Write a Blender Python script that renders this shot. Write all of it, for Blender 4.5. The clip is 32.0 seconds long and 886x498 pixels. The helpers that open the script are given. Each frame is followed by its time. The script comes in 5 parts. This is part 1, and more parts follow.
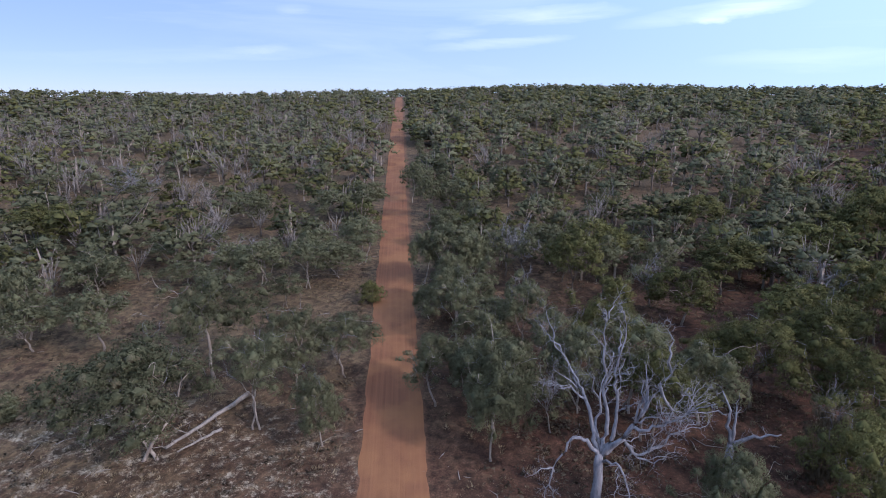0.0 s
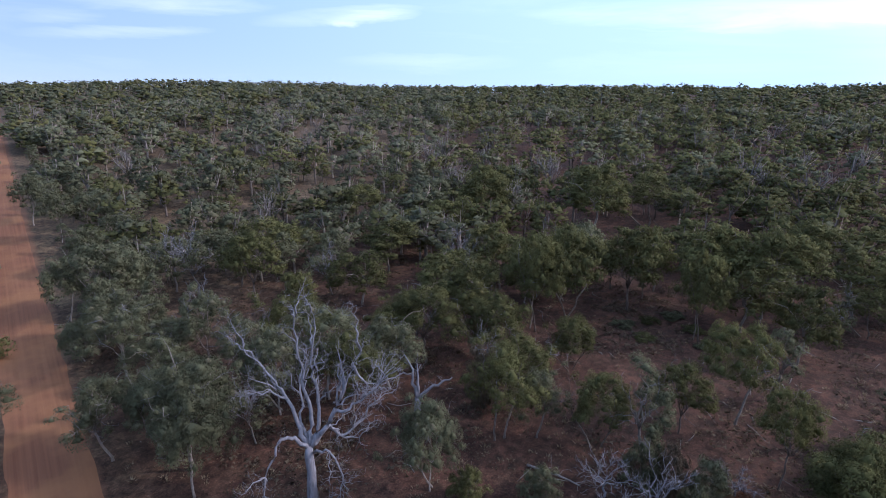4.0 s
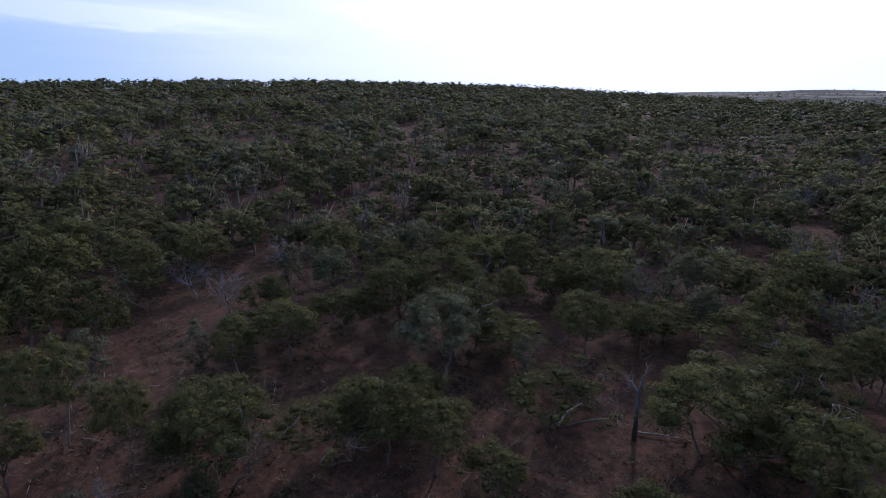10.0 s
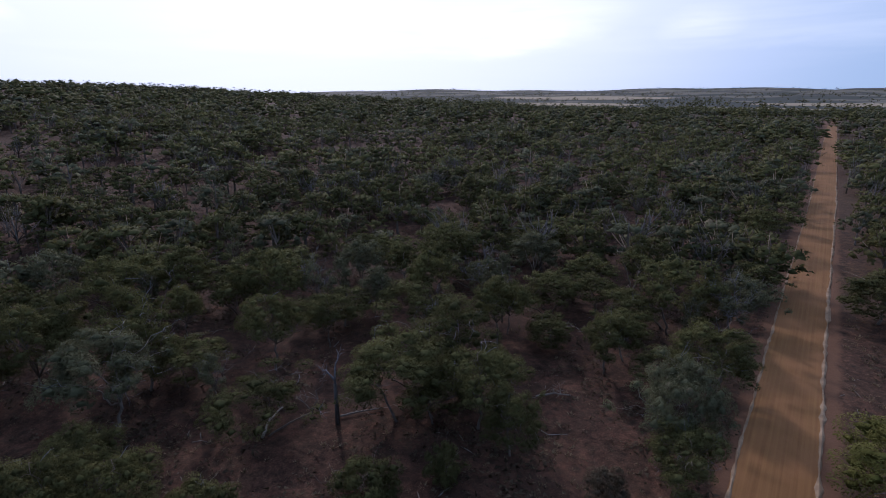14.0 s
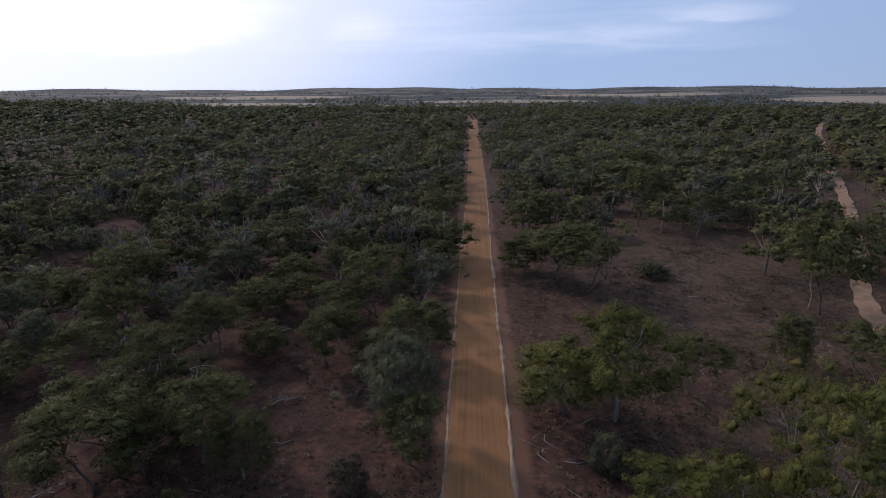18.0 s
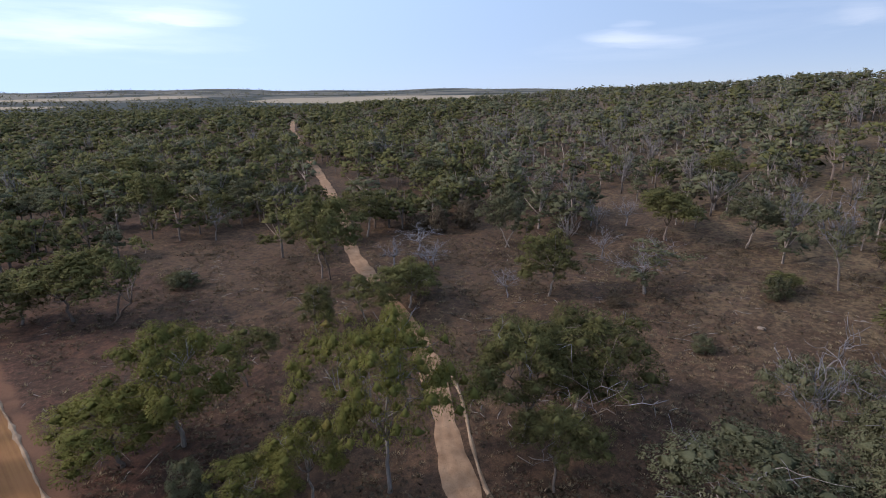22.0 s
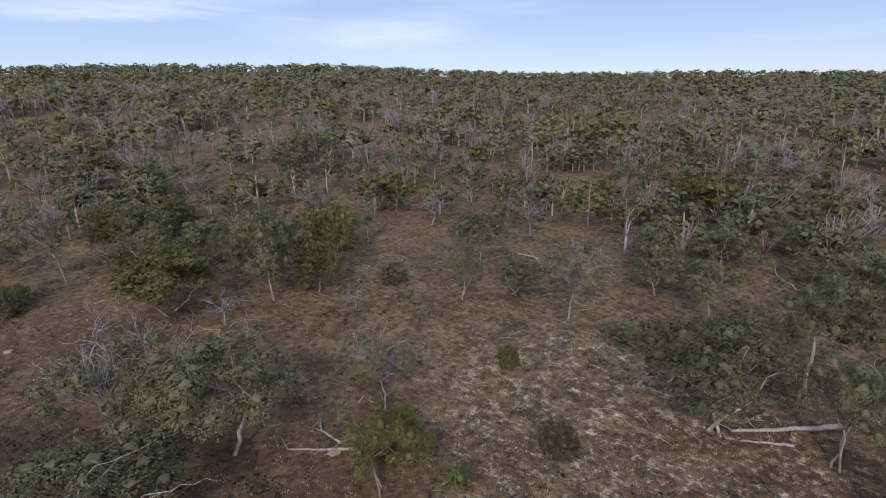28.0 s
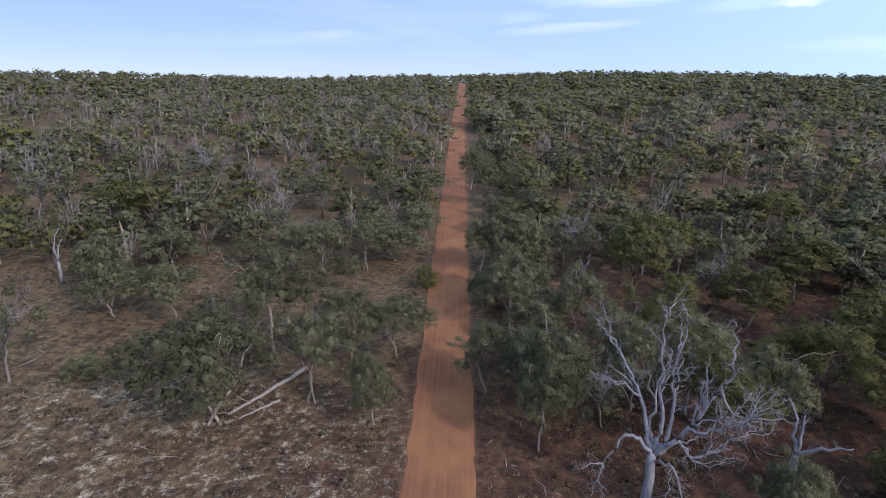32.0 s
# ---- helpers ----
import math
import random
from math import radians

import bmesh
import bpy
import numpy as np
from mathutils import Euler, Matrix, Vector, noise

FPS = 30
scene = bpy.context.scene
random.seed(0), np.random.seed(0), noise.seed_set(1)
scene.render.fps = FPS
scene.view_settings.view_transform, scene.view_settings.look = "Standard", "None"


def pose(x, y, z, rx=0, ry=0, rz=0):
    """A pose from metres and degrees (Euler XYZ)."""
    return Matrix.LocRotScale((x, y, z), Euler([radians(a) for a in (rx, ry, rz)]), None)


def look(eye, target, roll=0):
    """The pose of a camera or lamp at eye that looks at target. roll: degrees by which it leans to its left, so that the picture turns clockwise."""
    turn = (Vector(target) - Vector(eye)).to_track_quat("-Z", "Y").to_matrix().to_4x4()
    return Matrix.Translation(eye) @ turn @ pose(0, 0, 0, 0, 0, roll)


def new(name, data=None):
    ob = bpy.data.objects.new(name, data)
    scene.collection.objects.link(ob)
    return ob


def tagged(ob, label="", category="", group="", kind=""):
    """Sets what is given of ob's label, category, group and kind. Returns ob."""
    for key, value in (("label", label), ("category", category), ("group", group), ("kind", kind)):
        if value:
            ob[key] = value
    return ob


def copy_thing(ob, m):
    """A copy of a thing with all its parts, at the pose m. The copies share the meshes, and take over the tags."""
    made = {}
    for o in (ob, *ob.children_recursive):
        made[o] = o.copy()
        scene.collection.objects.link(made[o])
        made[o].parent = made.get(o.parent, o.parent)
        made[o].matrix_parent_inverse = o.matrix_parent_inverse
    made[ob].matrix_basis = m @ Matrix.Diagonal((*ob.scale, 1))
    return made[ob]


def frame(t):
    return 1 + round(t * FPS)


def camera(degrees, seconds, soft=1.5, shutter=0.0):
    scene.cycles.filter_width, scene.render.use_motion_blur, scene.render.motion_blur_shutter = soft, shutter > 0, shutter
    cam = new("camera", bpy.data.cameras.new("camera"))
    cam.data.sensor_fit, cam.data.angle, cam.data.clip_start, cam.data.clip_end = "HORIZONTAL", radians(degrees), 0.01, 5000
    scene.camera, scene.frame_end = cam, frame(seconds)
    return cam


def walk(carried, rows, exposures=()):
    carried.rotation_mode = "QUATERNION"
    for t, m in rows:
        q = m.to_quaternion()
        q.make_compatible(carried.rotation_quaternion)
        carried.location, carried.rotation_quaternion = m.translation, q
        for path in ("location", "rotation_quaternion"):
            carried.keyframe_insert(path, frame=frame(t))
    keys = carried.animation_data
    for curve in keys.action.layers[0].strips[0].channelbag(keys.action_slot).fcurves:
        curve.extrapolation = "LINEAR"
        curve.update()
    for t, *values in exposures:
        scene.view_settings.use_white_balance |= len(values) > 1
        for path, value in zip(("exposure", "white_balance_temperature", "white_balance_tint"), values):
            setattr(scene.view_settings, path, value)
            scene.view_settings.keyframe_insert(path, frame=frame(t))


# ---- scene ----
cam = camera(78.8, 32.0, soft=0.95)
PATH = [
    (0.0, pose(1.3, 0, 32, 74.07, -0.19, -4.22)),
    (0.5, pose(1.3, 0, 32, 74.08, -0.12, -9.17)),
    (1.0, pose(1.3, 0, 32, 74.06, -0.03, -12.25)),
    (1.5, pose(1.3, 0, 32, 74.10, -0.06, -13.31)),
    (2.0, pose(1.3, 0, 32, 74.08, -0.10, -14.35)),
    (2.5, pose(1.3, 0, 32, 74.09, -0.18, -15.99)),
    (3.0, pose(1.3, 0, 32, 74.05, -0.34, -21.38)),
    (3.5, pose(1.3, 0, 32, 74.00, -0.51, -30.51)),
    (4.0, pose(1.3, 0, 32, 73.99, -0.51, -38.82)),
    (4.5, pose(1.3, 0, 32, 74.00, -0.63, -45.51)),
    (6.5, pose(1.3, 0, 32, 73.98, 0.19, -66.25)),
    (7.0, pose(1.3, 0, 32, 73.93, 0.23, -72.00)),
    (7.5, pose(1.3, 0, 32, 73.81, 0.28, -78.96)),
    (8.0, pose(1.3, 0, 32, 73.74, 0.35, -86.20)),
    (8.5, pose(1.3, 0, 32, 73.73, 0.37, -93.59)),
    (9.0, pose(1.3, 0, 32, 73.70, 0.38, -100.33)),
    (9.5, pose(1.3, 0, 32, 73.71, 0.39, -105.16)),
    (10.0, pose(1.3, 0, 32, 73.68, 0.37, -110.05)),
    (10.5, pose(1.3, 0, 32, 73.72, 0.36, -115.35)),
    (11.0, pose(1.3, 0, 32, 73.69, 0.49, -119.84)),
    (11.5, pose(1.3, 0, 32, 73.65, 0.49, -124.28)),
    (12.0, pose(1.3, 0, 32, 73.65, 0.52, -128.39)),
    (12.5, pose(1.3, 0, 32, 73.63, 0.50, -132.13)),
    (13.0, pose(1.3, 0, 32, 73.53, 0.50, -135.62)),
    (13.5, pose(1.3, 0, 32, 73.52, 0.44, -139.84)),
    (14.0, pose(1.3, 0, 32, 73.40, 0.40, -145.12)),
    (14.5, pose(1.3, 0, 32, 73.32, 0.29, -149.91)),
    (15.0, pose(1.3, 0, 32, 73.28, 0.07, -154.21)),
    (15.5, pose(1.3, 0, 32, 73.24, 0.16, -158.30)),
    (17.5, pose(1.3, 0, 32, 73.28, 0.55, -173.06)),
    (18.0, pose(1.3, 0, 32, 73.17, 0.27, -177.14)),
    (18.5, pose(1.3, 0, 32, 73.11, 0.33, -181.37)),
    (19.0, pose(1.3, 0, 32, 73.14, 0.38, -185.57)),
    (19.5, pose(1.3, 0, 32, 73.12, 0.29, -191.47)),
    (20.0, pose(1.3, 0, 32, 72.99, 0.33, -199.69)),
    (20.5, pose(1.3, 0, 32, 72.97, 0.30, -208.83)),
    (21.0, pose(1.3, 0, 32, 73.09, 0.28, -216.09)),
    (21.5, pose(1.3, 0, 32, 73.21, 0.38, -221.45)),
    (22.0, pose(1.3, 0, 32, 73.29, 0.18, -226.73)),
    (22.5, pose(1.3, 0, 32, 73.40, 0.30, -232.39)),
    (23.0, pose(1.3, 0, 32, 73.43, 0.27, -238.41)),
    (23.5, pose(1.3, 0, 32, 73.36, 0.29, -243.61)),
    (24.0, pose(1.3, 0, 32, 73.24, 0.36, -249.00)),
    (24.5, pose(1.3, 0, 32, 73.06, 0.47, -254.64)),
    (25.0, pose(1.3, 0, 32, 72.91, 0.57, -260.85)),
    (25.5, pose(1.3, 0, 32, 72.76, 0.50, -267.40)),
    (27.5, pose(1.3, 0, 32, 72.40, 0.58, -294.82)),
    (28.0, pose(1.3, 0, 32, 72.30, 0.58, -301.64)),
    (28.5, pose(1.3, 0, 32, 72.16, 0.25, -310.40)),
    (29.0, pose(1.3, 0, 32, 72.09, 0.11, -319.92)),
    (29.5, pose(1.3, 0, 32, 72.06, -0.22, -329.09)),
    (30.0, pose(1.3, 0, 32, 72.13, -0.36, -336.91)),
    (30.5, pose(1.3, 0, 32, 72.23, -0.52, -343.92)),
    (31.0, pose(1.3, 0, 32, 72.34, -0.63, -349.80)),
    (31.5, pose(1.3, 0, 32, 72.46, -0.72, -354.26)),
    (32.0, pose(1.3, 0, 32, 72.60, -0.75, -357.80)),
]
walk(cam, PATH, [(0, 0.08, 5520, 23), (4, 0.06, 5430, 24), (7, -0.2, 5450, 25), (9, -0.62, 5450, 25), (13, -0.92, 5520, 25), (16, -0.94, 5700, 25), (19, -0.84, 5850, 24), (20, -0.6, 5850, 22), (21, -0.32, 5950, 21), (24, -0.02, 6100, 20), (28, 0.06, 6100, 20), (32, 0.08, 5800, 20)])

# ---- light ----
SUN_AZ, SUN_EL = 130.0, 33.0          # clockwise from +y, above the horizon
world = bpy.data.worlds.new("sky")
scene.world = world
world.use_nodes = True


def node(tree, kind, x=0, **values):
    n = tree.nodes.new(kind)
    for key, v in values.items():
        n.inputs[key.replace("_", " ")].default_value = v
    return n


# thin cirrus: azimuth, elevation, half length, half height, slope (degrees) and how full
CIRRUS = [
    (14.2, 7.47, 8.9, 0.92, 0.041, 0.65), (28.7, 7.22, 8.5, 0.92, 0.114, 0.6), (9.7, 4.87, 7.8, 0.73, 0.078, 0.6), (5.6, 5.9, 3.3, 0.66, 0.082, 0.35),
    (346.2, 4.17, 3.5, 0.53, 0.067, 0.3), (349.9, 7.65, 1.8, 0.66, 0.086, 0.35), (72.3, 6.84, 26.9, 1.58, -0.027, 0.95), (31.8, 7.1, 5.1, 0.66, 0.098, 0.8),
    (37.5, 3.04, 9.7, 1.06, 0.005, 0.35), (82.9, 6.08, 16.0, 1.06, -0.055, 0.8), (102.6, 7.31, 6.8, 1.32, -0.183, 0.75), (105.2, 6.24, 4.7, 1.72, -0.207, 0.6),
    (140.1, 6.45, 24.7, 3.96, 0.013, 0.7), (152.7, 4.21, 5.4, 1.19, 0.196, 0.5), (169.1, 5.18, 4.0, 1.98, 0.102, 0.6), (182.3, 5.42, 18.2, 3.3, -0.028, 0.45),
    (189.1, 3.92, 21.6, 1.19, 0.002, 0.5), (201.8, 6.13, 6.6, 0.92, -0.002, 0.75), (152.8, 5.52, 10.9, 2.97, 0.129, 0.6), (198.7, 6.03, 9.9, 1.98, 0.05, 0.5),
    (243.6, 4.67, 4.1, 0.66, -0.002, 0.32), (244.8, 5.53, 2.2, 0.46, 0.014, 0.4), (262.3, 5.72, 1.7, 1.19, -0.049, 0.3), (274.1, 6.01, 15.8, 1.32, 0.058, 0.7),
    (245.9, 4.12, 5.9, 0.79, -0.042, 0.45), (297.1, 4.45, 9.2, 1.98, 0.048, 0.3), (297.3, 3.11, 15.8, 2.38, -0.058, 0.22), (341.2, 3.49, 17.1, 0.79, 0.057, 0.25),
    (286.7, 5.45, 3.3, 0.79, 0.046, 0.35),
]


def sky_world():
    t = world.node_tree
    back = t.nodes["Background"]
    sky = t.nodes.new("ShaderNodeTexSky")
    sky.sky_type = 'NISHITA'
    sky.sun_disc = False
    sky.sun_elevation, sky.sun_rotation = radians(SUN_EL), radians(SUN_AZ)
    sky.altitude, sky.air_density, sky.dust_density, sky.ozone_density = 300, 0.75, 0.05, 2.5
    # thin streaked cirrus, drawn out along one wind direction on a high flat layer
    co = t.nodes.new("ShaderNodeTexCoord")
    sep = t.nodes.new("ShaderNodeSeparateXYZ")
    t.links.new(co.outputs["Generated"], sep.inputs[0])
    def maths(op, a, b=0.0):
        m = t.nodes.new("ShaderNodeMath")
        m.operation = op
        for sock, v in zip(m.inputs, (a, b)):
            if isinstance(v, (int, float)):
                sock.default_value = v
            else:
                t.links.new(v, sock)
        return m.outputs[0]

    def noise_at(scale, stretch, detail, shift):
        turn = t.nodes.new("ShaderNodeMapping")
        turn.inputs["Scale"].default_value = (1.0, 1.0, stretch)
        turn.inputs["Location"].default_value = (shift, 0.1, 0.6)
        t.links.new(co.outputs["Generated"], turn.inputs[0])
        n = node(t, "ShaderNodeTexNoise", Scale=scale, Detail=detail, Roughness=0.6, Distortion=0.6)
        t.links.new(turn.outputs[0], n.inputs["Vector"])
        return n.outputs[0]

    streak, ragged, wisp = noise_at(2.6, 12.0, 8.0, 0.35), noise_at(7.0, 6.0, 5.0, 1.3), noise_at(1.6, 9.0, 7.0, 2.2)
    low = maths('ADD', maths('MULTIPLY', maths('ARCSINE', sep.outputs[2]), 57.2958), maths('MULTIPLY', maths('SUBTRACT', ragged, 0.5), 1.6))
    total = maths('MULTIPLY', maths('MAXIMUM', maths('SUBTRACT', wisp, 0.50), 0.0), 1.1)
    for az, el, half, thick_el, slope, full in CIRRUS:
        ca, sa = math.cos(radians(az)), math.sin(radians(az))
        east = maths('SUBTRACT', maths('MULTIPLY', sep.outputs[0], ca), maths('MULTIPLY', sep.outputs[1], sa))
        north = maths('ADD', maths('MULTIPLY', sep.outputs[0], sa), maths('MULTIPLY', sep.outputs[1], ca))
        off = maths('MULTIPLY', maths('ARCTAN2', east, north), 57.2958)
        u = maths('MULTIPLY', off, 1.0 / half)
        v = maths('MULTIPLY', maths('SUBTRACT', maths('SUBTRACT', low, el), maths('MULTIPLY', off, slope)), 1.0 / thick_el)
        body = maths('SUBTRACT', 1.0, maths('ADD', maths('MULTIPLY', u, u), maths('MULTIPLY', v, v)))
        body = maths('MULTIPLY', maths('MAXIMUM', body, 0.0), maths('MAXIMUM', maths('MULTIPLY', maths('SUBTRACT', maths('ADD', streak, maths('MULTIPLY', ragged, 0.4)), 0.44), 2.6), 0.0))
        total = maths('ADD', total, maths('MULTIPLY', body, full))
    amount = t.nodes.new("ShaderNodeMath")
    amount.operation = 'MINIMUM'
    amount.inputs[1].default_value = 0.95
    t.links.new(total, amount.inputs[0])
    # sunlit ice cloud, whiter and brighter than the sky behind
    white = t.nodes.new("ShaderNodeMix")
    white.data_type = 'RGBA'
    white.blend_type = 'ADD'
    white.inputs[0].default_value = 1.0
    white.inputs[7].default_value = (4.6, 3.9, 2.6, 1)
    mix = t.nodes.new("ShaderNodeMix")
    mix.data_type = 'RGBA'
    high = t.nodes.new("ShaderNodeMapRange")
    for key, v in (("From Min", 0.01), ("From Max", 0.06), ("To Min", 0.25), ("To Max", 1.0)):
        high.inputs[key].default_value = v
    t.links.new(sep.outputs[2], high.inputs[0])
    faded = t.nodes.new("ShaderNodeMath")
    faded.operation = 'MULTIPLY'
    t.links.new(amount.outputs[0], faded.inputs[0])
    t.links.new(high.outputs[0], faded.inputs[1])
    t.links.new(faded.outputs[0], mix.inputs[0])
    haze = t.nodes.new("ShaderNodeMix")
    haze.data_type = 'RGBA'
    haze.inputs[0].default_value = 0.62
    t.links.new(sky.outputs[0], haze.inputs[6])
    haze.inputs[7].default_value = (6.9, 8.5, 10.4, 1)
    # clear deeper sky overhead
    veil = t.nodes.new("ShaderNodeMapRange")
    for key, v in (("From Min", 0.0), ("From Max", 0.30), ("To Min", 0.0), ("To Max", 0.88)):
        veil.inputs[key].default_value = v
    t.links.new(sep.outputs[2], veil.inputs[0])
    over = t.nodes.new("ShaderNodeMix")
    over.data_type = 'RGBA'
    t.links.new(veil.outputs[0], over.inputs[0])
    t.links.new(haze.outputs[2], over.inputs[6])
    over.inputs[7].default_value = (3.2, 5.4, 8.2, 1)
    # bright cloud round the sun
    near_sun = t.nodes.new("ShaderNodeVectorMath")
    near_sun.operation = 'DOT_PRODUCT'
    near_sun.inputs[1].default_value = (math.sin(radians(SUN_AZ)) * math.cos(radians(SUN_EL)), math.cos(radians(SUN_AZ)) * math.cos(radians(SUN_EL)), math.sin(radians(SUN_EL)))
    t.links.new(co.outputs["Generated"], near_sun.inputs[0])
    ring = t.nodes.new("ShaderNodeMapRange")
    ring.interpolation_type = 'SMOOTHSTEP'
    for key, v in (("From Min", 0.46), ("From Max", 0.95), ("To Min", 0.0), ("To Max", 1.0)):
        ring.inputs[key].default_value = v
    t.links.new(near_sun.outputs["Value"], ring.inputs[0])
    glare = t.nodes.new("ShaderNodeMix")
    glare.data_type = 'RGBA'
    t.links.new(ring.outputs[0], glare.inputs[0])
    # thin high haze on the sun's side of the sky
    side = t.nodes.new("ShaderNodeMapRange")
    side.interpolation_type = 'SMOOTHSTEP'
    for key, v in (("From Min", -0.80), ("From Max", 0.60), ("To Min", 0.0), ("To Max", 0.9)):
        side.inputs[key].default_value = v
    t.links.new(near_sun.outputs["Value"], side.inputs[0])
    milky = t.nodes.new("ShaderNodeMix")
    milky.data_type = 'RGBA'
    t.links.new(side.outputs[0], milky.inputs[0])
    t.links.new(over.outputs[2], milky.inputs[6])
    milky.inputs[7].default_value = (8.7, 12.0, 15.4, 1)
    t.links.new(milky.outputs[2], glare.inputs[6])
    glare.inputs[7].default_value = (23, 23.6, 24.4, 1)
    t.links.new(glare.outputs[2], mix.inputs[6])
    t.links.new(glare.outputs[2], white.inputs[6])
    t.links.new(white.outputs[2], mix.inputs[7])
    t.links.new(mix.outputs[2], back.inputs[0])
    back.inputs[1].default_value = SKY


SKY, SUN = 0.086, 3.2
sky_world()
sun = bpy.data.lights.new("sun", 'SUN')
sun.energy, sun.angle, sun.color = SUN, radians(4.0), (1.0, 0.89, 0.74)
a, e = radians(SUN_AZ), radians(SUN_EL)
toward = Vector((math.sin(a) * math.cos(e), math.cos(a) * math.cos(e), math.sin(e)))
new("sun", sun).matrix_world = look(toward * 300, (0, 0, 0))


# ---- materials ----
def material(name, rough=0.8):
    m = bpy.data.materials.new(name)
    m.use_nodes = True
    t = m.node_tree
    p = t.nodes["Principled BSDF"]
    p.inputs["Roughness"].default_value = rough
    p.inputs["Specular IOR Level"].default_value = 0.2
    return m, t, p


def noise_of(t, scale, detail=3.0, rough=0.55, vec=None, stretch=None):
    n = node(t, "ShaderNodeTexNoise", Scale=scale, Detail=detail, Roughness=rough)
    if vec is None:
        vec = t.nodes.new("ShaderNodeNewGeometry").outputs["Position"]
    if stretch:
        mp = t.nodes.new("ShaderNodeMapping")
        mp.inputs["Scale"].default_value = stretch
        t.links.new(vec, mp.inputs[0])
        vec = mp.outputs[0]
    t.links.new(vec, n.inputs["Vector"])
    return n.outputs[0]


def ramp_of(t, fac, lo, hi, a=(0, 0, 0), b=(1, 1, 1)):
    r = t.nodes.new("ShaderNodeValToRGB")
    r.color_ramp.elements[0].position, r.color_ramp.elements[0].color = lo, (*a, 1)
    r.color_ramp.elements[1].position, r.color_ramp.elements[1].color = hi, (*b, 1)
    t.links.new(fac, r.inputs[0])
    return r.outputs[0]


def blend(t, fac, a, b, mode='MIX'):
    m = t.nodes.new("ShaderNodeMix")
    m.data_type = 'RGBA'
    m.blend_type = mode
    for sock, v in ((m.inputs[0], fac), (m.inputs[6], a), (m.inputs[7], b)):
        if isinstance(v, (int, float)):
            sock.default_value = v
        elif isinstance(v, tuple):
            sock.default_value = (*v, 1)
        else:
            t.links.new(v, sock)
    return m.outputs[2]


def calc(t, op, a, b=0.0):
    m = t.nodes.new("ShaderNodeMath")
    m.operation = op
    for sock, v in zip(m.inputs, (a, b)):
        if isinstance(v, (int, float)):
            sock.default_value = v
        else:
            t.links.new(v, sock)
    return m.outputs[0]


def bump(t, p, height, strength, distance):
    b = t.nodes.new("ShaderNodeBump")
    b.inputs["Strength"].default_value, b.inputs["Distance"].default_value = strength, distance
    t.links.new(height, b.inputs["Height"])
    t.links.new(b.outputs[0], p.inputs["Normal"])


def foliage(name, dark, light, dry, through_leaf=0.36):
    m, t, p = material(name, 0.7)
    p.inputs["Specular IOR Level"].default_value = 0.05
    info = t.nodes.new("ShaderNodeObjectInfo").outputs["Random"]
    isle = t.nodes.new("ShaderNodeNewGeometry").outputs["Random Per Island"]
    patch = noise_of(t, 0.13, 2.0)
    grain = noise_of(t, 7.0, 4.0, 0.7)
    f = calc(t, 'ADD', calc(t, 'MULTIPLY', info, 0.40), calc(t, 'MULTIPLY', isle, 0.30))
    f = calc(t, 'ADD', f, calc(t, 'MULTIPLY', ramp_of(t, patch, 0.35, 0.65), 0.35))
    col = blend(t, f, dark, light)
    col = blend(t, ramp_of(t, isle, 0.90, 0.99), col, dry)
    # leaf grain, with the shade of gaps between leaves painted darker
    col = blend(t, calc(t, 'MULTIPLY', ramp_of(t, grain, 0.46, 0.62, (1, 1, 1), (0, 0, 0)), 0.18), col, tuple(c * 0.6 for c in dark))
    t.links.new(col, p.inputs["Base Color"])
    bump(t, p, grain, 0.3, 0.10)
    tr = t.nodes.new("ShaderNodeBsdfTranslucent")
    t.links.new(col, tr.inputs[0])
    mx = t.nodes.new("ShaderNodeMixShader")
    mx.inputs[0].default_value = through_leaf
    t.links.new(p.outputs[0], mx.inputs[1])
    t.links.new(tr.outputs[0], mx.inputs[2])
    t.links.new(mx.outputs[0], t.nodes["Material Output"].inputs[0])
    return m


def timber(name, base, streak, rough=0.8):
    m, t, p = material(name, rough)
    co = t.nodes.new("ShaderNodeTexCoord").outputs["Object"]
    g = noise_of(t, 1.0, 5.0, 0.65, co, (5, 5, 0.9))
    fine = noise_of(t, 1.0, 3.0, 0.6, co, (22, 22, 3))
    col = blend(t, ramp_of(t, g, 0.38, 0.66), base, streak)
    col = blend(t, calc(t, 'MULTIPLY', ramp_of(t, fine, 0.4, 0.7), 0.4), col, tuple(c * 0.55 for c in base))
    t.links.new(col, p.inputs["Base Color"])
    bump(t, p, fine, 0.5, 0.03)
    return m


GREY_LEAF = foliage("grey_green_leaves", (0.062, 0.064, 0.036), (0.188, 0.191, 0.110), (0.18, 0.155, 0.10))
OLIVE_LEAF = foliage("olive_leaves", (0.052, 0.053, 0.023), (0.170, 0.166, 0.063), (0.16, 0.14, 0.06))
YELLOW_LEAF = foliage("yellow_olive_leaves", (0.078, 0.082, 0.026), (0.205, 0.198, 0.054), (0.19, 0.15, 0.05))
HEATH_LEAF = foliage("heath_leaves", (0.070, 0.057, 0.040), (0.160, 0.128, 0.088), (0.17, 0.13, 0.085))
DRY_GRASS = foliage("dry_grass", (0.15, 0.115, 0.072), (0.32, 0.25, 0.16), (0.38, 0.31, 0.21))
GREEN_BLADE = foliage("green_blades", (0.07, 0.11, 0.03), (0.17, 0.22, 0.06), (0.2, 0.2, 0.08))
RUST_LEAF = foliage("rust_leaves", (0.13, 0.05, 0.025), (0.26, 0.11, 0.05), (0.2, 0.1, 0.06))
BARK = timber("gum_bark", (0.19, 0.15, 0.125), (0.08, 0.062, 0.052))
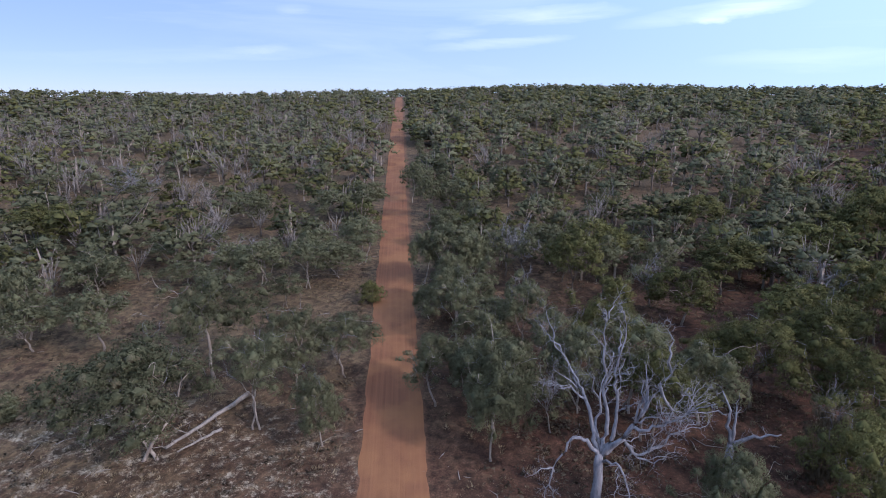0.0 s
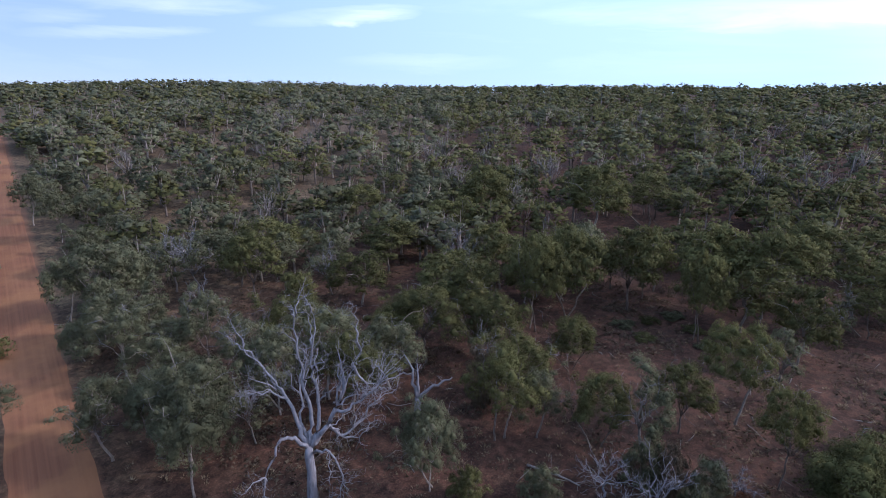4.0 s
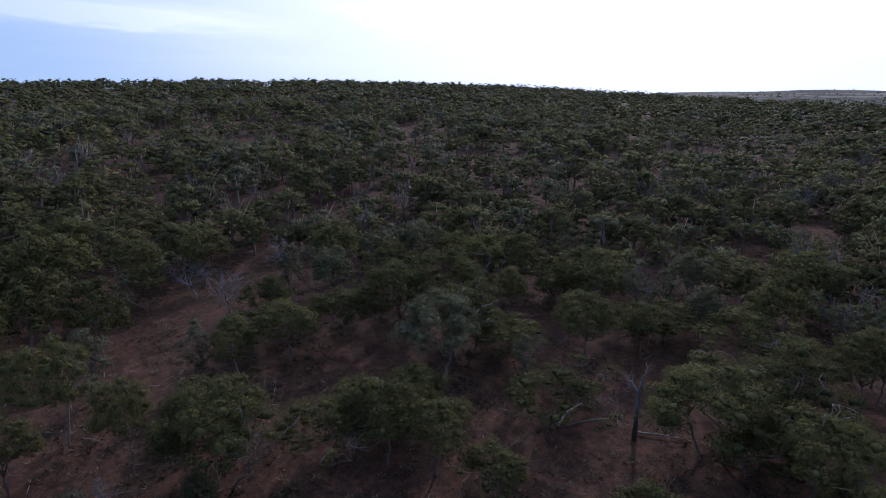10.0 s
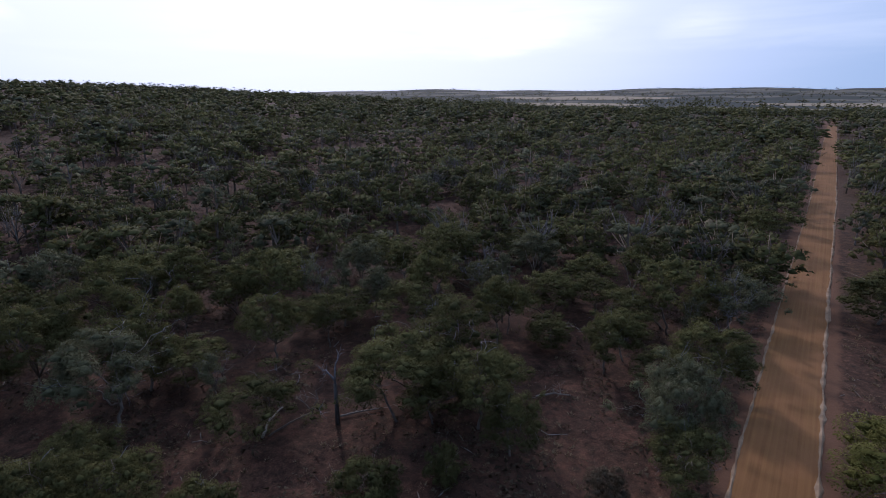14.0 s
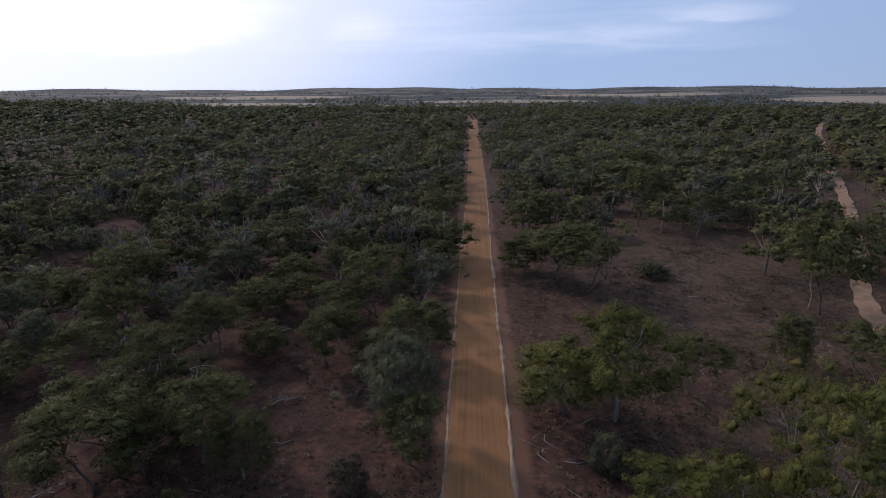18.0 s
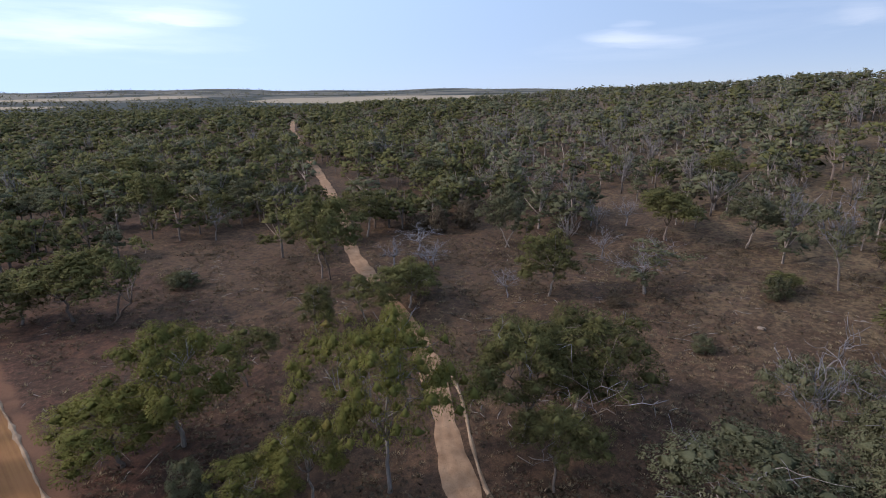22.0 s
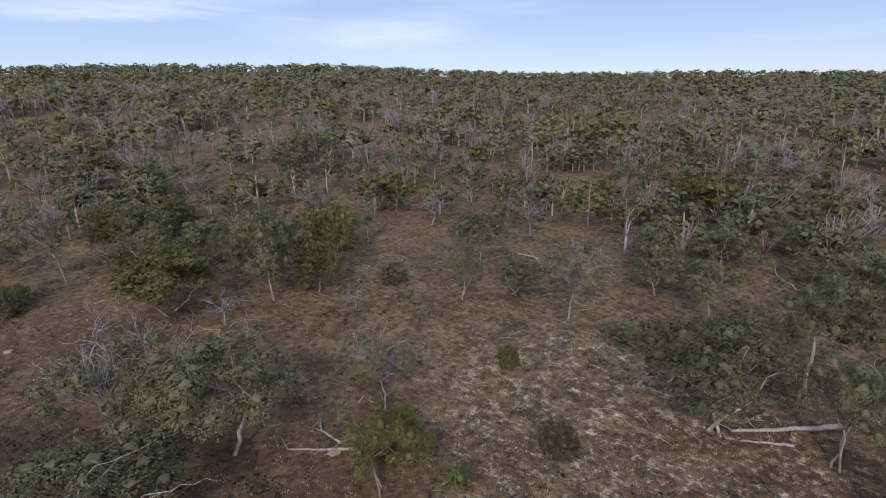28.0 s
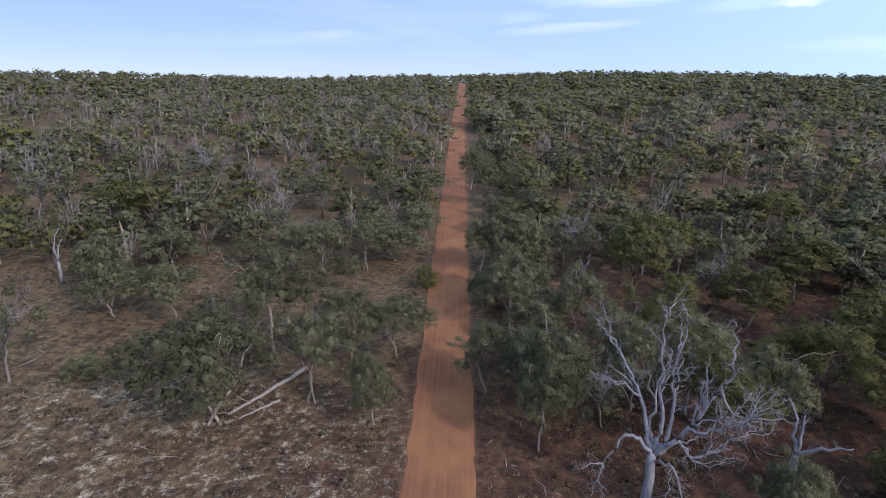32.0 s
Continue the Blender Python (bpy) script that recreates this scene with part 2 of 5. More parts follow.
PALE_BARK = timber("pale_gum_bark", (0.29, 0.245, 0.21), (0.12, 0.095, 0.08))
GREY_BARK = timber("grey_bark", (0.21, 0.185, 0.17), (0.095, 0.08, 0.072))
DEAD_WOOD = timber("weathered_dead_wood", (0.245, 0.235, 0.255), (0.11, 0.103, 0.115))
LOG_WOOD = timber("grey_log_wood", (0.27, 0.24, 0.22), (0.13, 0.115, 0.105))
CHAR_WOOD = timber("charred_wood", (0.045, 0.04, 0.038), (0.16, 0.14, 0.13))


FIELDS = [(-1500, -1650, 620, 480), (-2050, -1250, 420, 330), (600, -1130, 150, 80), (430, -1260, 170, 90), (140, -1330, 150, 70), (640, -1500, 240, 150), (-100, -1700, 300, 160), (900, -2300, 400, 260), (-700, -2500, 420, 220)]


def ground_material():
    m, t, p = material("bush_soil", 0.95)
    pos = t.nodes.new("ShaderNodeNewGeometry").outputs["Position"]
    sep = t.nodes.new("ShaderNodeSeparateXYZ")
    t.links.new(pos, sep.inputs[0])
    x, y = sep.outputs[0], sep.outputs[1]
    wide = noise_of(t, 0.03, 4.0, 0.6, pos)
    mid = noise_of(t, 0.22, 5.0, 0.65, pos)
    near = noise_of(t, 2.2, 5.0, 0.75, pos)
    fine = noise_of(t, 6.0, 4.0, 0.7, pos)
    soil = blend(t, ramp_of(t, mid, 0.35, 0.65), (0.036, 0.016, 0.012), (0.068, 0.031, 0.021))
    grass = blend(t, ramp_of(t, near, 0.35, 0.62), (0.034, 0.021, 0.013), (0.086, 0.055, 0.030))
    # more dry grass to the west, barer red soil to the east
    west = ramp_of(t, calc(t, 'ADD', calc(t, 'MULTIPLY', x, -0.006), wide), 0.42, 0.75)
    col = blend(t, west, soil, grass)
    # bleached grass on the north-west slope
    north_west = ramp_of(t, calc(t, 'ADD', calc(t, 'ADD', calc(t, 'MULTIPLY', x, -0.005), calc(t, 'MULTIPLY', y, 0.006)), calc(t, 'MULTIPLY', mid, 0.7)), 0.55, 0.85)
    col = blend(t, calc(t, 'MULTIPLY', north_west, 0.8), col, blend(t, ramp_of(t, near, 0.35, 0.62), (0.053, 0.039, 0.022), (0.152, 0.117, 0.067)))
    col = blend(t, calc(t, 'MULTIPLY', ramp_of(t, noise_of(t, 0.38, 6.0, 0.8, pos), 0.47, 0.60), 0.75), col, (0.036, 0.020, 0.014))
    col = blend(t, ramp_of(t, near, 0.52, 0.66), col, (0.036, 0.021, 0.014))
    col = blend(t, calc(t, 'MULTIPLY', ramp_of(t, fine, 0.48, 0.62), 0.4), col, (0.130, 0.074, 0.045))
    # low heath and litter in spots, denser in some places than others
    cell = node(t, "ShaderNodeTexVoronoi", Scale=0.85, Randomness=1.0)
    t.links.new(pos, cell.inputs["Vector"])
    heath = calc(t, 'MULTIPLY', ramp_of(t, calc(t, 'ADD', cell.outputs["Distance"], calc(t, 'MULTIPLY', near, 0.5)), 0.34, 0.80, (1, 1, 1), (0, 0, 0)), ramp_of(t, mid, 0.36, 0.58))
    col = blend(t, calc(t, 'MULTIPLY', heath, 0.85), col, (0.020, 0.014, 0.010))
    # pale sandy ground west of the road
    dx = calc(t, 'MULTIPLY', calc(t, 'ADD', x, 26.0), 0.045)
    dy = calc(t, 'MULTIPLY', calc(t, 'ADD', y, -37.0), 0.06)
    r = calc(t, 'SQRT', calc(t, 'ADD', calc(t, 'MULTIPLY', dx, dx), calc(t, 'MULTIPLY', dy, dy)))
    inside = calc(t, 'SUBTRACT', 1.25, r)
    spots = calc(t, 'MULTIPLY', ramp_of(t, inside, 0.0, 0.45), ramp_of(t, noise_of(t, 0.75, 8.0, 0.85, pos), 0.52, 0.64))
    col = blend(t, spots, col, (0.275, 0.240, 0.190))
    # mottled floor of litter, tussock and low heath
    mottle = calc(t, 'ADD', calc(t, 'MULTIPLY', noise_of(t, 1.3, 6.0, 0.75, pos), 0.7), calc(t, 'MULTIPLY', mid, 0.3))
    col = blend(t, 1.0, col, ramp_of(t, mottle, 0.40, 0.60, (0.48, 0.47, 0.46), (1.55, 1.52, 1.45)), 'MULTIPLY')
    # bared verge along the road
    side = calc(t, 'ADD', calc(t, 'ABSOLUTE', x), calc(t, 'ADD', calc(t, 'ADD', calc(t, 'MULTIPLY', mid, 2.4), calc(t, 'MULTIPLY', ramp_of(t, calc(t, 'ADD', calc(t, 'MULTIPLY', y, 0.02), 0.5), 0.0, 0.6), 1.5)), calc(t, 'MULTIPLY', near, 1.6)))
    col = blend(t, ramp_of(t, calc(t, 'MULTIPLY', side, 0.1), 0.60, 0.68, (0.85, 0.85, 0.85), (0, 0, 0)), col,
                blend(t, near, (0.105, 0.050, 0.029), (0.165, 0.086, 0.050)))
    # far stubble paddocks; the pale share grows with distance, haze put into colour
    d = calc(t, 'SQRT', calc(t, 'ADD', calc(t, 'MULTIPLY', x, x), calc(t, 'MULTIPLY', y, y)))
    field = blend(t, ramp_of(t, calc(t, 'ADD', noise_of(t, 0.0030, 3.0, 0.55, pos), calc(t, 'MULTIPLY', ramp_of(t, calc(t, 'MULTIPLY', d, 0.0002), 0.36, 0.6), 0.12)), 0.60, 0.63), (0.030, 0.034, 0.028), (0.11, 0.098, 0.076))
    for fx, fy, rx, ry in FIELDS:
        ex, ey = calc(t, 'MULTIPLY', calc(t, 'SUBTRACT', x, fx), 1 / rx), calc(t, 'MULTIPLY', calc(t, 'SUBTRACT', y, fy), 1 / ry)
        rr = calc(t, 'ADD', calc(t, 'MULTIPLY', ex, ex), calc(t, 'MULTIPLY', ey, ey))
        field = blend(t, ramp_of(t, rr, 0.90, 0.95, (1, 1, 1), (0, 0, 0)), field, (0.25, 0.20, 0.135))
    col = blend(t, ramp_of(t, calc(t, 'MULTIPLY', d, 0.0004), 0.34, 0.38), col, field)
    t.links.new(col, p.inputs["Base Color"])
    bump(t, p, calc(t, 'ADD', near, fine), 0.5, 0.14)
    return m


def road_material():
    m, t, p = material("gravel_road", 0.9)
    pos = t.nodes.new("ShaderNodeNewGeometry").outputs["Position"]
    sep = t.nodes.new("ShaderNodeSeparateXYZ")
    t.links.new(pos, sep.inputs[0])
    y = sep.outputs[1]
    ruts = noise_of(t, 1.0, 4.0, 0.6, pos, (2.2, 0.022, 0))
    patch = noise_of(t, 0.16, 4.0, 0.6, pos)
    grit = noise_of(t, 9.0, 3.0, 0.7, pos)
    north = ramp_of(t, calc(t, 'MULTIPLY', calc(t, 'ADD', y, 60), 0.01), 0.2, 0.9)
    red = blend(t, ramp_of(t, ruts, 0.36, 0.66), (0.128, 0.053, 0.027), (0.178, 0.080, 0.041))
    tan = blend(t, ramp_of(t, ruts, 0.36, 0.66), (0.150, 0.070, 0.025), (0.212, 0.108, 0.040))
    col = blend(t, north, tan, red)
    # worn gravel, and sunlit stretches between tree shadows painted in as paler patches
    col = blend(t, calc(t, 'MULTIPLY', ramp_of(t, patch, 0.42, 0.62), 0.65), col, (0.230, 0.110, 0.048))
    col = blend(t, calc(t, 'MULTIPLY', ramp_of(t, grit, 0.5, 0.75), 0.30), col, (0.16, 0.08, 0.05))
    t.links.new(col, p.inputs["Base Color"])
    bump(t, p, calc(t, 'ADD', calc(t, 'MULTIPLY', ruts, 1.5), grit), 0.5, 0.06)
    return m


def loose_earth(name, a, b):
    m, t, p = material(name, 0.95)
    n1, n2 = noise_of(t, 0.5, 4.0, 0.65), noise_of(t, 4.0, 4.0, 0.7)
    col = blend(t, ramp_of(t, n1, 0.35, 0.65), a, b)
    col = blend(t, calc(t, 'MULTIPLY', ramp_of(t, n2, 0.5, 0.7), 0.5), col, tuple(c * 0.45 for c in a))
    t.links.new(col, p.inputs["Base Color"])
    bump(t, p, n2, 0.7, 0.08)
    return m


SOIL, GRAVEL = ground_material(), road_material()
WINDROW = loose_earth("graded_spoil", (0.19, 0.125, 0.08), (0.31, 0.225, 0.15))
SAND = loose_earth("sandy_track", (0.19, 0.110, 0.062), (0.29, 0.185, 0.112))
STONE = loose_earth("lateritic_stone", (0.12, 0.085, 0.062), (0.24, 0.19, 0.15))


# ---- land ----
CREST = [(-180,2),(-165,2),(-150,5),(-140,11),(-131,12.5),(-124,16.5),(-116,24),(-107,30),(-102,35),(-97,38.5),(-90,39),(-82,40),(-74,39.5),(-67,37.5),(-55,30.5),(-48,27.5),(-41,26.5),(-31,27.5),(-24,25.5),(-17,24.5),(-8,29),(0,30),(8,34),(12,36),(24,35.5),(35,33),(45,34.5),(56,35),(66,35.5),(74,36),(89,38),(101,37),(110,33.5),(118,29.5),(124,24),(130,19),(139,14),(148,11),(160,5),(180,2)]
CREST_AZ, CREST_Z = [c[0] for c in CREST], [c[1] for c in CREST]
RISE_D, RISE = [0, 40, 110, 185, 255, 400, 555, 650], [0, 0, .08, .24, .46, .70, .92, 1]


def land(x, y):
    """Height of the ground: a low rise round the north, a shallow valley and far hills to the south."""
    x, y = np.asarray(x, float), np.asarray(y, float)
    d, az = np.hypot(x, y), np.degrees(np.arctan2(x, y))
    z = np.interp(az, CREST_AZ, CREST_Z) * np.interp(d, RISE_D, RISE)
    start = np.interp(np.interp(az, CREST_AZ, CREST_Z), [8, 20], [540, 860])
    k = np.clip((d - start) / 600, 0, 1)
    k = k * k * (3 - 2 * k)
    h = np.clip((d - 2200) / 2200, 0, 1)
    roll = 26 * h + 8 * h * np.sin(az * .23) + 5 * h * np.sin(az * .61 + d * .0016)
    return z * (1 - k) + (-14 + roll) * k


def mesh_of(name, verts, faces, mats, index=None, smooth=False):
    """A mesh from arrays of vertices and of faces that all have as many corners."""
    me = bpy.data.meshes.new(name)
    verts, faces = np.asarray(verts, np.float32), np.asarray(faces, np.int32)
    n, k = faces.shape
    if isinstance(smooth, np.ndarray):
        nrm, smooth = smooth, True
    else:
        nrm = None
    me.vertices.add(len(verts))
    me.vertices.foreach_set("co", verts.ravel())
    me.loops.add(n * k)
    me.loops.foreach_set("vertex_index", faces.ravel())
    me.polygons.add(n)
    me.polygons.foreach_set("loop_start", np.arange(0, n * k, k, dtype=np.int32))
    for m in mats:
        me.materials.append(m)
    if index is not None:
        me.polygons.foreach_set("material_index", np.asarray(index, np.int32))
    me.polygons.foreach_set("use_smooth", np.full(n, smooth))
    me.update(calc_edges=True)
    if nrm is not None:
        layer = me.attributes.new("custom_normal", 'FLOAT_VECTOR', 'POINT')
        layer.data.foreach_set("vector", np.asarray(nrm, np.float32).ravel())
    return me


def part(name, me, parent, label=""):
    ob = new(name, me)
    ob.parent = parent
    return tagged(ob, label) if label else ob


def strip(line, across, height, seg):
    """A ribbon: centre points line (n, 2), offsets across (m,), heights (n, m); returns verts, quads."""
    line = np.asarray(line, float)
    way = np.gradient(line, axis=0)
    way /= np.linalg.norm(way, axis=1)[:, None]
    side = np.c_[way[:, 1], -way[:, 0]]
    n, m = len(line), across.shape[1]
    xy = line[:, None, :] + side[:, None, :] * across[:, :, None]
    z = land(xy[..., 0], xy[..., 1]) + height
    v = np.concatenate([xy, z[..., None]], axis=2).reshape(-1, 3)
    i = np.arange(n - 1)[:, None] * m + np.arange(m - 1)[None, :]
    i = i.ravel()
    return v, np.c_[i, i + m, i + m + 1, i + 1]


def wave(s, seed, size):
    """Smooth noise along a line, about -1 to 1."""
    rng = np.random.default_rng(seed)
    n = int(np.max(np.abs(s)) / size) * 2 + 8
    knots = rng.uniform(-1, 1, n)
    return np.interp(s / size + n / 2, np.arange(n), knots)


def build_ground():
    radii = [0.0, 0.5, 1.5, 3.5]
    r = 6.0
    while r < 4950:
        radii.append(r)
        r += max(6.0, r * 0.035)
    radii.append(4950)
    seg = 288
    az = np.arange(seg) * 2 * np.pi / seg
    verts, faces = [(0, 0, 0)], []
    rr, aa = np.meshgrid(radii[1:], az, indexing="ij")
    x, y = rr * np.sin(aa), rr * np.cos(aa)
    v = np.c_[x.ravel(), y.ravel(), land(x, y).ravel()]
    n = len(radii) - 1
    i, j = np.meshgrid(np.arange(n - 1), np.arange(seg), indexing="ij")
    i, j = i.ravel(), j.ravel()
    q = np.c_[i * seg + j, i * seg + (j + 1) % seg, (i + 1) * seg + (j + 1) % seg, (i + 1) * seg + j] + 1
    hub = np.c_[np.zeros(seg), np.arange(seg) + 1, (np.arange(seg) + 1) % seg + 1]
    tri = np.concatenate([q[:, [0, 2, 1]], q[:, [0, 3, 2]], hub[:, [0, 2, 1]]]).astype(int)
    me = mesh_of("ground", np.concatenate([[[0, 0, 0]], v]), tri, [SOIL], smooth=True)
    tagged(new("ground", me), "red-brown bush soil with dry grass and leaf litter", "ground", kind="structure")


def build_road():
    y = np.concatenate([np.arange(-526, -160, 6.0), np.arange(-160, 160, 1.0), np.arange(160, 616, 6.0)])
    line = np.c_[np.interp(y, [-640, -180, -90, -40, 0, 40, 120, 230, 640], [-1.4, -0.9, 0.1, 0.3, 0.2, 0, -0.8, -1.2, -1.4]), y]
    u = np.linspace(-1, 1, 15)
    left = 3.05 + 0.16 * wave(y, 1, 3.0) + 0.10 * wave(y, 2, 1.1)
    right = 3.05 + 0.16 * wave(y, 3, 3.0) + 0.10 * wave(y, 4, 1.1)
    across = np.where(u < 0, u * left[:, None], u * right[:, None])
    camber = 0.11 * (1 - u ** 2) - 0.035 * np.exp(-((np.abs(u) - .38) / .09) ** 2)
    lift = 0.03 + 0.22 * np.clip((np.abs(y) - 80) / 150, 0, 1)
    v, q = strip(line, across, camber[None, :] + lift[:, None], 0)
    tagged(new("road", mesh_of("road", v, q, [GRAVEL], smooth=True)), "graded red gravel road with wheel marks", "road", kind="structure")
    # ridges of spoil that the grader left along the south part
    for side, wide, tall, lo in ((-1, 0.24, 0.17, -500), (1, 0.15, 0.10, -420)):
        s = np.arange(lo, -14, 0.8)
        base = np.interp(s, y, line[:, 0])
        c = base + side * (3.02 + 0.12 * wave(s, 9 + side, 4.0))
        w = wide * (1 + 0.75 * wave(s, 12 + side, 1.2))
        off = np.array([-1, -0.45, 0, 0.5, 1.0])
        hgt = np.array([-0.02, 0.7, 1.0, 0.6, -0.02])
        z = tall * (1 + 0.5 * wave(s, 15 + side, 0.9))[:, None] * hgt[None, :] + 0.02 + 0.12 * np.clip((np.abs(s) - 80) / 150, 0, 1)[:, None]
        v, q = strip(np.c_[c, s], off[None, :] * w[:, None], z, 0)
        tagged(new("windrow", mesh_of("windrow", v, q, [WINDROW])), "pale ridge of graded spoil along the gravel road", "road edge", kind="structure")


TRACK = np.array([(-13, 8), (-18, -6), (-26, -24.8), (-30.5, -29.2), (-35.8, -35.2), (-41.5, -43.5), (-50, -59.8), (-59.5, -81.8), (-73, -101.4),
                  (-84, -120), (-103, -154), (-132, -208), (-204, -336), (-250, -410)], float)


def smooth_line(pts, step):
    pts = np.asarray(pts, float)
    s = np.r_[0, np.cumsum(np.linalg.norm(np.diff(pts, axis=0), axis=1))]
    t = np.arange(0, s[-1], step)
    c = np.c_[np.interp(t, s, pts[:, 0]), np.interp(t, s, pts[:, 1])]
    k = 9
    pad = np.pad(c, ((k, k), (0, 0)), mode="edge")
    return np.stack([np.convolve(pad[:, i], np.ones(2 * k + 1) / (2 * k + 1), "valid") for i in (0, 1)], axis=1)


def build_track():
    line = smooth_line(TRACK, 1.0)
    s = np.arange(len(line)) * 1.0
    d = np.hypot(line[:, 0], line[:, 1])
    u = np.linspace(-1, 1, 11)
    wid = 1.25 + 0.3 * wave(s, 21, 6.0) + 0.25 * wave(s, 22, 1.6) + 0.4 * np.clip((d - 90) / 120, 0, 1)
    rut = -0.06 * np.exp(-((np.abs(u) - .42) / .16) ** 2)
    edge = -0.05 * np.abs(u) ** 6
    z = 0.09 + rut[None, :] + edge[None, :] + 0.3 * np.clip((d - 60) / 120, 0, 1)[:, None]
    v, q = strip(line, u[None, :] * wid[:, None], z, 0)
    tagged(new("track", mesh_of("track", v, q, [SAND], smooth=True)), "sandy two-wheel track winding through the bush", "track", kind="structure")
    keep = (d > 30) & (d < 56)
    l2, s2 = line[keep], s[keep]
    off = np.array([-1, -0.3, 0.3, 1.0]) * 0.2
    hgt = np.array([-0.03, 0.12, 0.10, -0.03])
    v, q = strip(l2, off[None, :] * (1 + 0.4 * wave(s2, 31, 1.3))[:, None] + (2.1 + 0.2 * wave(s2, 32, 5.0))[:, None], hgt[None, :] * (1 + 0.5 * wave(s2, 33, 1.0))[:, None] + 0.02, 0)
    tagged(new("windrow", mesh_of("windrow", v, q, [WINDROW])), "pale ridge of sand beside the track", "road edge", kind="structure")
    return line


build_ground()
build_road()
TRACK_LINE = build_track()


# ---- trees ----
def tube(pts, radii, sides):
    """Vertices and triangles of a tapered, bent rod with closed ends."""
    pts, radii = np.asarray(pts, float), np.asarray(radii, float)
    way = np.gradient(pts, axis=0)
    way /= np.linalg.norm(way, axis=1)[:, None] + 1e-9
    ref = np.where(np.abs(way[:, 2:3]) > 0.9, [[1.0, 0, 0]], [[0, 0, 1.0]])
    a = np.cross(way, ref)
    a /= np.linalg.norm(a, axis=1)[:, None] + 1e-9
    b = np.cross(way, a)
    th = np.arange(sides) * 2 * np.pi / sides
    ring = a[:, None, :] * np.cos(th)[None, :, None] + b[:, None, :] * np.sin(th)[None, :, None]
    v = (pts[:, None, :] + ring * radii[:, None, None]).reshape(-1, 3)
    n = len(pts)
    i, j = np.meshgrid(np.arange(n - 1), np.arange(sides), indexing="ij")
    i, j = i.ravel(), j.ravel()
    p, q = i * sides + j, i * sides + (j + 1) % sides
    tri = np.concatenate([np.c_[p, q, q + sides], np.c_[p, q + sides, p + sides]])
    caps = [[0, k + 1, k] for k in range(1, sides - 1)] + [[(n - 1) * sides, (n - 1) * sides + k, (n - 1) * sides + k + 1] for k in range(1, sides - 1)]
    return v, np.concatenate([tri, np.array(caps)]) if caps else tri


def joined(pieces):
    vs, fs, at = [], [], 0
    for q in pieces:
        vs.append(q[0])
        fs.append(q[1] + at)
        at += len(q[0])
    if len(pieces[0]) > 2:
        return np.concatenate(vs), np.concatenate(fs), np.concatenate([q[2] for q in pieces])
    return np.concatenate(vs), np.concatenate(fs)


def bow(rng, p, q, n=6, sag=0.15, rough=0.05):
    """A bent path from p to q that leaves p steeply, with kinks."""
    p, q = np.asarray(p, float), np.asarray(q, float)
    span = np.linalg.norm(q - p)
    t = np.linspace(0, 1, n)[:, None]
    mid = p * 0.5 + q * 0.5 + np.array([0, 0, sag * span]) * 0.6 + (p - q) * np.array([.12, .12, 0])
    path = (1 - t) ** 2 * p + 2 * t * (1 - t) * mid + t ** 2 * q
    k = rng.normal(0, rough * span, (n, 3))
    k[0] = k[-1] = 0
    return path + k


def leaves(rng, centre, size, count, length, width, droop=0.6):
    """Hanging leaves over a ragged dome; each takes its shading from the dome and from its own tilt."""
    d = rng.normal(0, 1, (count, 3))
    d[:, 2] = np.abs(d[:, 2]) * 0.95 - 0.35
    d /= np.linalg.norm(d, axis=1)[:, None]
    r = 0.74 + 0.40 * rng.uniform(0, 1, (count, 1)) ** 0.8
    pull = rng.normal(0, 0.17, (3, 3)) + np.diag([1.05, 1.05, 0.80])
    pos = np.asarray(centre) + (d * r) @ pull * size
    pos[:, 2] -= rng.uniform(0, 0.6, count) ** 2 * size * (1.0 - d[:, 2])
    hang = d * np.array([0.8, 0.8, 0.2]) + rng.normal(0, 1.2 - droop, (count, 3)) + [0, 0, -droop]
    hang /= np.linalg.norm(hang, axis=1)[:, None]
    face = d + rng.normal(0, 0.7, (count, 3)) + [0, 0, 0.25]
    side = np.cross(face, hang)
    side /= np.linalg.norm(side, axis=1)[:, None] + 1e-9
    own = np.cross(hang, side)
    l = length * rng.uniform(0.6, 1.4, (count, 1))
    w = width * rng.uniform(0.6, 1.4, (count, 1))
    v = np.stack([pos - side * w / 2 - hang * l * .35, pos + side * w / 2 - hang * l * .35, pos + hang * l * .65], axis=1).reshape(-1, 3)
    own *= np.where(np.sum(own * d, axis=1) < 0, -1.0, 1.0)[:, None]
    soft = d * [1, 1, 1.15] + own * 0.32 + [0, 0, 0.06]
    soft /= np.linalg.norm(soft, axis=1)[:, None]
    return v, np.arange(count * 3).reshape(-1, 3)[:, [1, 0, 2]], np.repeat(soft, 3, axis=0)


def puff(rng, centre, size, count, length, width, core=0.7, droop=0.6):
    """One leaf clump: hanging leaves over a small dome, round a ragged inner mass of leaves."""
    spray = leaves(rng, centre, size, count, length, width, droop)
    if not core:
        return spray
    th = np.arange(4) * np.pi / 2 + rng.uniform(0, 1)
    v = np.concatenate([[[0, 0, 0.75]], np.c_[np.sin(th), np.cos(th), rng.uniform(-.4, .1, 4)], [[0, 0, -0.5]]])
    v = v * rng.uniform(0.65, 1.15, (6, 1)) * size * core + np.asarray(centre)
    k = np.arange(4)
    nxt = (k + 1) % 4
    f = np.concatenate([np.c_[np.zeros(4, int), 1 + nxt, 1 + k], np.c_[np.full(4, 5), 1 + k, 1 + nxt]])
    m = v - np.asarray(centre) - [0, 0, 0.3 * size]
    return joined([spray, (v, f, m / np.linalg.norm(m, axis=1)[:, None])])


